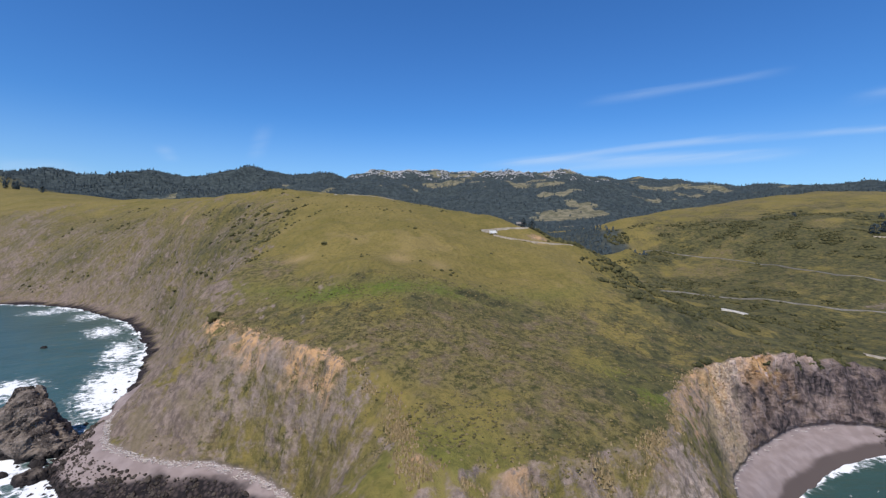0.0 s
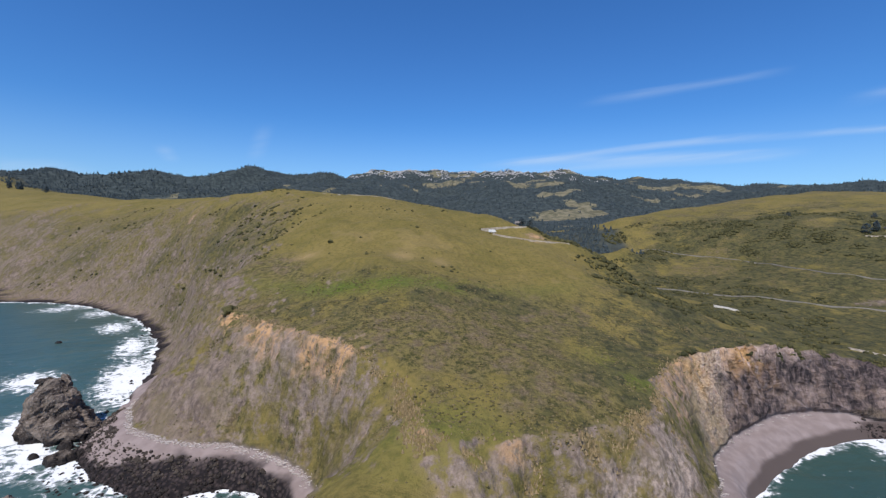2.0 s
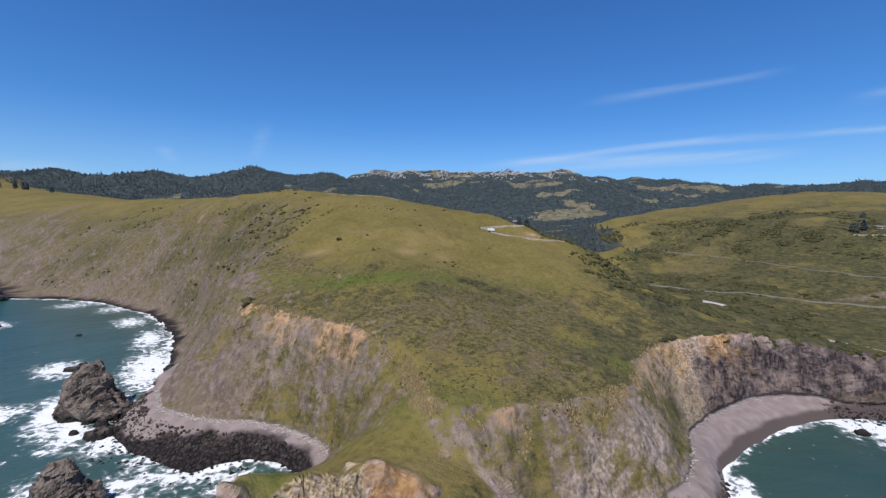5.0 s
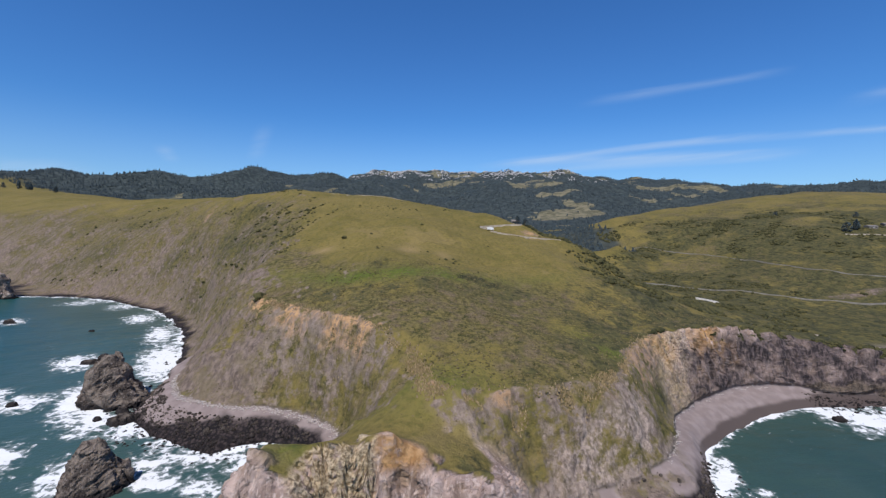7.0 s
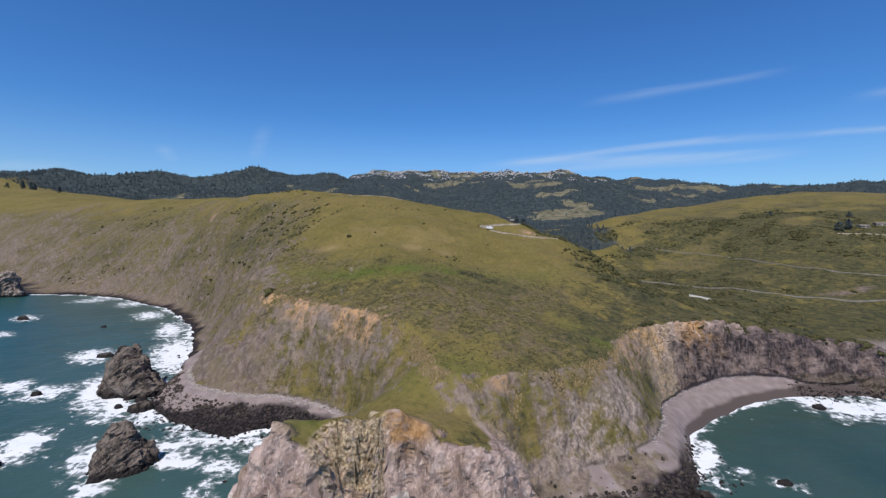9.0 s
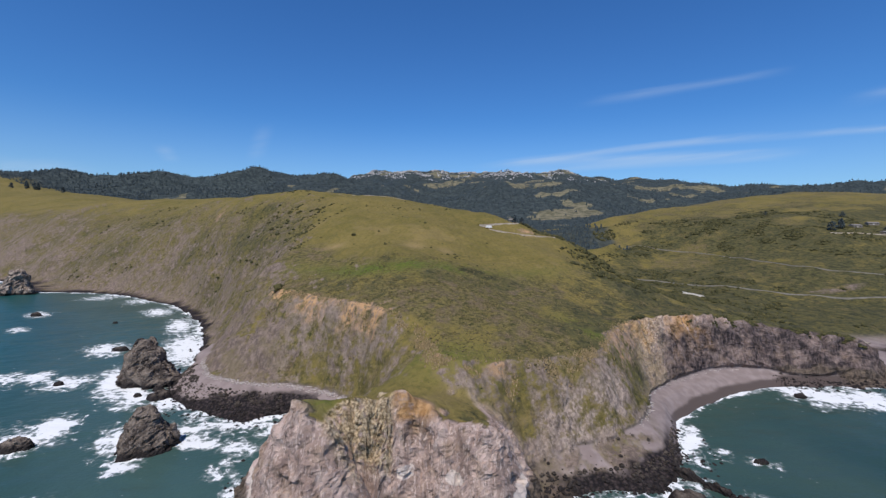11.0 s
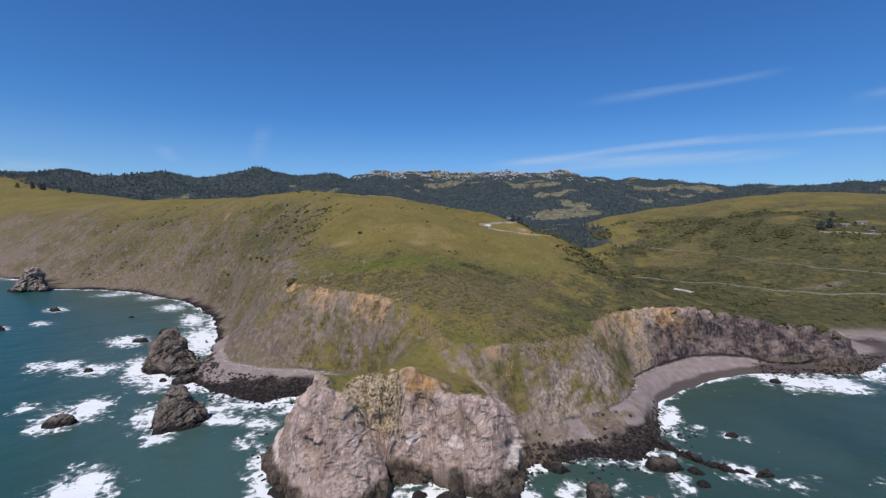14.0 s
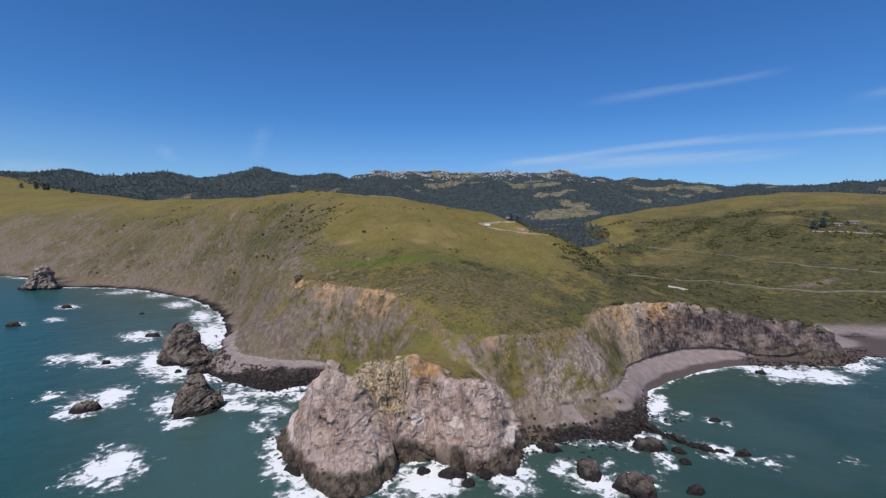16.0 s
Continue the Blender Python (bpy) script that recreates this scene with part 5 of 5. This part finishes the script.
strip("road_2", ((300, 662), (329, 651), (352, 628), (375, 604), (398, 580), (411, 552), (415, 520), (430, 478), (450, 450), (512, 421), (600, 405), (760, 425)), 2.3, ASPHALT, "pale grey road climbing the east hillside")
strip("road_3", ((28, 337), (38, 343), (50, 348), (60, 350), (67, 349.5)), 3.8, DIRT, "pale road over the shoulder of the hill")
strip("road_4", ((38, 333), (54, 329), (70, 329.5), (84, 330), (97, 331.5)), 2.6, DIRT, "narrow road cut into the shoulder of the hill")
strip("track_1", ((548, 566), (575, 560), (612, 545), (660, 520), (720, 500)), 4.5, DIRT, "pale dirt drive past two trees", "track")
strip("track_2", ((284, 294), (296, 288), (312, 279), (320, 264)), 5.0, DIRT, "wide pale dirt track down to the beach", "track")
strip("track_3", ((-125, 448), (-112, 446), (-88, 416), (-72, 414), (-56, 416), (-44, 418)), 1.8, DIRT, "pale path along the crest of the hill", "track", 0.1)
strip("turnout", ((236, 372), (243, 369), (253, 364)), 4.5, GRAVEL, "pale gravel turnout on the hillside", "turnout", 1.3)


# ---------------------------------------------------------------- trees, houses, a van, driftwood


def part(name, bm, material, parent, label=""):
    me = bpy.data.meshes.new(name)
    bm.to_mesh(me)
    bm.free()
    me.materials.append(material)
    ob = new(name, me)
    ob.parent = parent
    return tagged(ob, label)


def box(bm, x, y, z, sx, sy, sz, turn=0.0):
    m = Matrix.Translation((x, y, z)) @ Matrix.Rotation(radians(turn), 4, "Z") @ Matrix.Diagonal((sx, sy, sz, 1))
    return bmesh.ops.create_cube(bm, size=1.0, matrix=m)["verts"]


def thing(name, x, y, label, category, group="", turn=0.0, sink=0.0):
    z = float(ground([x], [y])[0][0]) - sink
    ob = new(name)
    ob.matrix_basis = pose(x, y, z, 0, 0, turn)
    return tagged(ob, label, category, group)


def tree_parts(root, height, spread_, seed, round_=0.5):
    """A tapered leaning trunk with limbs, and a crown of many small uneven clumps."""
    rng = np.random.default_rng(seed)
    bm = bmesh.new()
    bmesh.ops.create_cone(bm, cap_ends=True, segments=7, radius1=0.045 * height, radius2=0.012 * height, depth=0.8 * height, matrix=Matrix.Translation((0, 0, 0.4 * height - 0.3)))
    for k in range(6):
        a, z = rng.uniform(0, 6.28), rng.uniform(0.25, 0.7) * height
        limb = Matrix.Translation((0, 0, z)) @ Matrix.Rotation(a, 4, "Z") @ Matrix.Rotation(radians(55), 4, "Y") @ Matrix.Translation((0, 0, 0.2 * spread_))
        bmesh.ops.create_cone(bm, cap_ends=True, segments=5, radius1=0.014 * height, radius2=0.004 * height, depth=0.5 * spread_, matrix=limb)
    part("trunk", bm, BARK, root)
    bm = bmesh.new()
    for k in range(90):
        h = rng.uniform(0.12, 1.0)
        r = spread_ * 0.5 * ((1 - h) ** 0.7 * (1 - round_) + round_ * math.sqrt(max(0.02, 1 - (2 * h - 0.95) ** 2)))
        a, q = rng.uniform(0, 6.28), r * math.sqrt(rng.uniform(0.15, 1.0))
        size = rng.uniform(0.05, 0.095) * height
        m = Matrix.Translation((q * math.cos(a), q * math.sin(a), h * height * 0.98)) @ Euler(rng.uniform(0, 3, 3).tolist()).to_matrix().to_4x4() @ Matrix.Diagonal((size, size * rng.uniform(0.6, 1.0), size * rng.uniform(0.4, 0.8), 1))
        for v in bmesh.ops.create_icosphere(bm, subdivisions=1, radius=1.0, matrix=m)["verts"]:
            v.co += Vector(rng.uniform(-0.25, 0.25, 3).tolist()) * size
    part("crown", bm, HAZED_NEEDLE, root)


for i, (x, y, h, w, rnd, label) in enumerate((
        (558, 573, 14, 13, 0.75, "dark rounded cypress beside a hillside drive"), (573, 575, 15, 9, 0.45, "dark pointed cypress beside a hillside drive"),
        (-1204, 1338, 21, 15, 0.5, "single dark conifer on the grassy western ridge"), (-1330, 1390, 26, 13, 0.3, "tall dark conifer on the western skyline"),
        (-1352, 1402, 24, 12, 0.3, "tall dark conifer on the western skyline"), (-1375, 1398, 28, 14, 0.3, "tall dark conifer on the western skyline"),
        (-1420, 1392, 18, 15, 0.6, "broad dark tree on the western skyline"), (64, 353, 8, 6, 0.6, "small tree beside a roadside cottage"), (70, 350, 7, 6, 0.7, "small tree beside a roadside cottage"),
        (632, 640, 9, 9, 0.8, "round dark tree in the east pasture"), (545, 690, 7, 8, 0.8, "round dark bush-like tree on the east hillside"),
        (625, 562, 6, 6, 0.8, "small round tree beside a hillside house"))):
    root = thing("tree", x, y, label, "tree", sink=0.2)
    tree_parts(root, h, w, 300 + i, rnd)


def house(x, y, length, depth, wall, roof, turn, label):
    root = thing("house", x, y, label, "house", "houses on the hill" if x > 300 else "", turn, 0.6)
    bm = bmesh.new()
    box(bm, 0, 0, wall / 2 + 0.3, length, depth, wall + 0.6)
    part("wall", bm, TIMBER, root)
    bm = bmesh.new()
    l, d, z = length / 2 + 0.5, depth / 2 + 0.6, wall + 0.55
    v = [bm.verts.new(p) for p in ((-l, -d, z), (l, -d, z), (l, d, z), (-l, d, z), (-l, 0, z + roof), (l, 0, z + roof), (-l, -d, z - 0.25), (l, -d, z - 0.25), (l, d, z - 0.25), (-l, d, z - 0.25))]
    for f in ((0, 1, 5, 4), (2, 3, 4, 5), (1, 2, 5), (3, 0, 4), (6, 7, 1, 0), (7, 8, 2, 1), (8, 9, 3, 2), (9, 6, 0, 3), (9, 8, 7, 6)):
        bm.faces.new([v[i] for i in f])
    part("roof", bm, SHINGLE, root, "grey shingle roof")
    for k in (-0.3, 0.3):
        bm = bmesh.new()
        box(bm, k * length, -depth / 2 - 0.02, 0.55 * wall + 0.6, 1.4, 0.08, 1.2)
        part("window", bm, DARKGLASS, root, "dark window")
    bm = bmesh.new()
    box(bm, 0, -depth / 2 - 0.02, 1.65, 1.0, 0.08, 2.1)
    part("door", bm, WHITE, root, "white door")


house(600, 582, 15, 8, 2.6, 2.0, 8, "low grey wooden house on the east hillside")
house(634, 592, 14, 8, 2.6, 2.0, -10, "low grey wooden house on the east hillside")
house(613, 552, 9, 6, 2.4, 1.6, 20, "small grey shed below the hillside houses")
house(63, 357, 7, 5, 2.4, 1.5, -10, "small grey roadside cottage on the hill's shoulder")


def van():
    root = thing("van", 38, 335, "white van parked beside the hillside road", "van", turn=12, sink=-0.35)
    bm = bmesh.new()
    side = ((-2.9, 0.45), (2.7, 0.45), (2.9, 1.2), (2.5, 1.5), (1.7, 2.55), (-2.8, 2.6), (-2.95, 1.4))
    a, b = [bm.verts.new((x, -1.0, z)) for x, z in side], [bm.verts.new((x, 1.0, z)) for x, z in side]
    bm.faces.new(a[::-1]), bm.faces.new(b)
    for i in range(len(side)):
        j = (i + 1) % len(side)
        bm.faces.new((a[i], a[j], b[j], b[i]))
    bmesh.ops.recalc_face_normals(bm, faces=bm.faces)
    bmesh.ops.bevel(bm, geom=list(bm.edges), offset=0.08, segments=2, affect="EDGES")
    part("body", bm, WHITE, root)
    bm = bmesh.new()
    box(bm, 2.12, 0, 2.0, 0.06, 1.7, 0.8)
    bmesh.ops.rotate(bm, verts=bm.verts, cent=(2.12, 0, 2.0), matrix=Matrix.Rotation(radians(-37), 3, "Y"))
    part("windscreen", bm, DARKGLASS, root, "dark windscreen")
    for x in (-1.8, 1.8):
        for y in (-0.95, 0.95):
            bm = bmesh.new()
            bmesh.ops.create_cone(bm, cap_ends=True, segments=16, radius1=0.36, radius2=0.36, depth=0.24, matrix=Matrix.Translation((x, y, 0.36)) @ Matrix.Rotation(radians(90), 4, "X"))
            part("wheel", bm, RUBBER, root, "black wheel")


van()


def log_mesh(bm, a, b, r):
    a, b = Vector(a), Vector(b)
    m = Matrix.Translation((a + b) / 2) @ (b - a).to_track_quat("Z", "Y").to_matrix().to_4x4()
    vs = bmesh.ops.create_cone(bm, cap_ends=True, segments=7, radius1=r, radius2=0.6 * r, depth=(b - a).length, matrix=m)["verts"]
    for v in vs:
        v.co += Vector(noise.noise_vector(v.co * 0.7)) * 0.25 * r


def driftwood_shelter():
    root = thing("driftwood_shelter", 326, 252, "dark frame of driftwood trunks propped up on the beach", "driftwood")
    for a, b, r in (((-9, 2, 0), (1, 0, 3.2), 0.35), ((1, 0, 3.2), (10, -1, 0), 0.32), ((-4, -3, 0), (1, 0, 3.4), 0.28), ((0, 3, 0), (1, 0, 3.6), 0.28), ((4, -4, 0), (1, 0, 3.0), 0.25),
                    ((-10, 1, 0.3), (6, 2, 0.3), 0.3), ((3, 0, 1.6), (9, 3, 0), 0.22)):
        bm = bmesh.new()
        log_mesh(bm, a, b, r)
        part("trunk", bm, DRIFTWOOD, root)


driftwood_shelter()


def drift_logs():
    rng = np.random.default_rng(21)
    pale = plain_material("bleached_driftwood", (0.33, 0.29, 0.265), (0.48, 0.43, 0.395), 0.6)
    west = along([p for p in FOOT_WEST if -152 < p[0] < -40], 1.3)
    east = along([p for p in FOOT_EAST if 84 < p[0] < 175], 2.6)
    for x, y, _ in np.vstack([west, east]):
        x, y = x + rng.uniform(-1.5, 1.5) - 0.4, y - rng.uniform(0.4, 2.4)
        z = float(ground([x], [y])[0][0])
        if not 4.5 < z < 11.5:
            continue
        length, r = rng.uniform(0.8, 3.0), rng.uniform(0.12, 0.28)
        bm = bmesh.new()
        log_mesh(bm, (-length / 2, 0, r * 0.6), (length / 2, 0, r * 0.6), r)
        me = bpy.data.meshes.new("drift_log")
        bm.to_mesh(me)
        bm.free()
        me.materials.append(pale)
        ob = new("drift_log", me)
        ob.matrix_basis = pose(x, y, z - 0.05, 0, rng.uniform(-6, 6), rng.uniform(-40, 40))
        tagged(ob, "bleached driftwood log at the back of the beach", "log", "driftwood logs on the beaches")


drift_logs()


def drift_litter():
    """The band of small bleached wood along the back of the western beach."""
    rng = np.random.default_rng(44)
    ring = [(math.cos(a) * 0.16, math.sin(a) * 0.16) for a in np.linspace(0, 6.283, 6)[:-1]]
    v = np.array([(-0.5, y, z) for y, z in ring] + [(0.5, 0.7 * y, 0.7 * z + 0.05) for y, z in ring])
    f = np.array([t for k in range(5) for t in ((k, (k + 1) % 5, 5 + k), ((k + 1) % 5, 5 + (k + 1) % 5, 5 + k))] + [(0, 2, 1), (0, 3, 2), (0, 4, 3), (5, 6, 7), (5, 7, 8), (5, 8, 9)])
    west = along([p for p in FOOT_WEST if -153 < p[0] < -39], 0.16)
    east = along([p for p in FOOT_EAST if 76 < p[0] < 110], 0.5)
    p = np.vstack([west, east])
    x, y = p[:, 0] + rng.normal(-0.3, 0.7, len(p)), p[:, 1] - 1.3 + rng.normal(0, 0.6, len(p))
    z = ground(x, y)[0]
    keep = (z > 4) & (fbm(x / 6, y / 6, 0, 2, 7) > -0.55)
    n = int(keep.sum())
    ob = scatter("drift_litter", (v, f), np.column_stack([x, y, z + 0.08])[keep], rng.uniform(0.35, 1.2, n), rng.uniform(0, 6.28, n), bpy.data.materials["bleached_driftwood"])
    tagged(ob, "band of small bleached driftwood at the back of the beach", "driftwood", kind="stuff")


drift_litter()
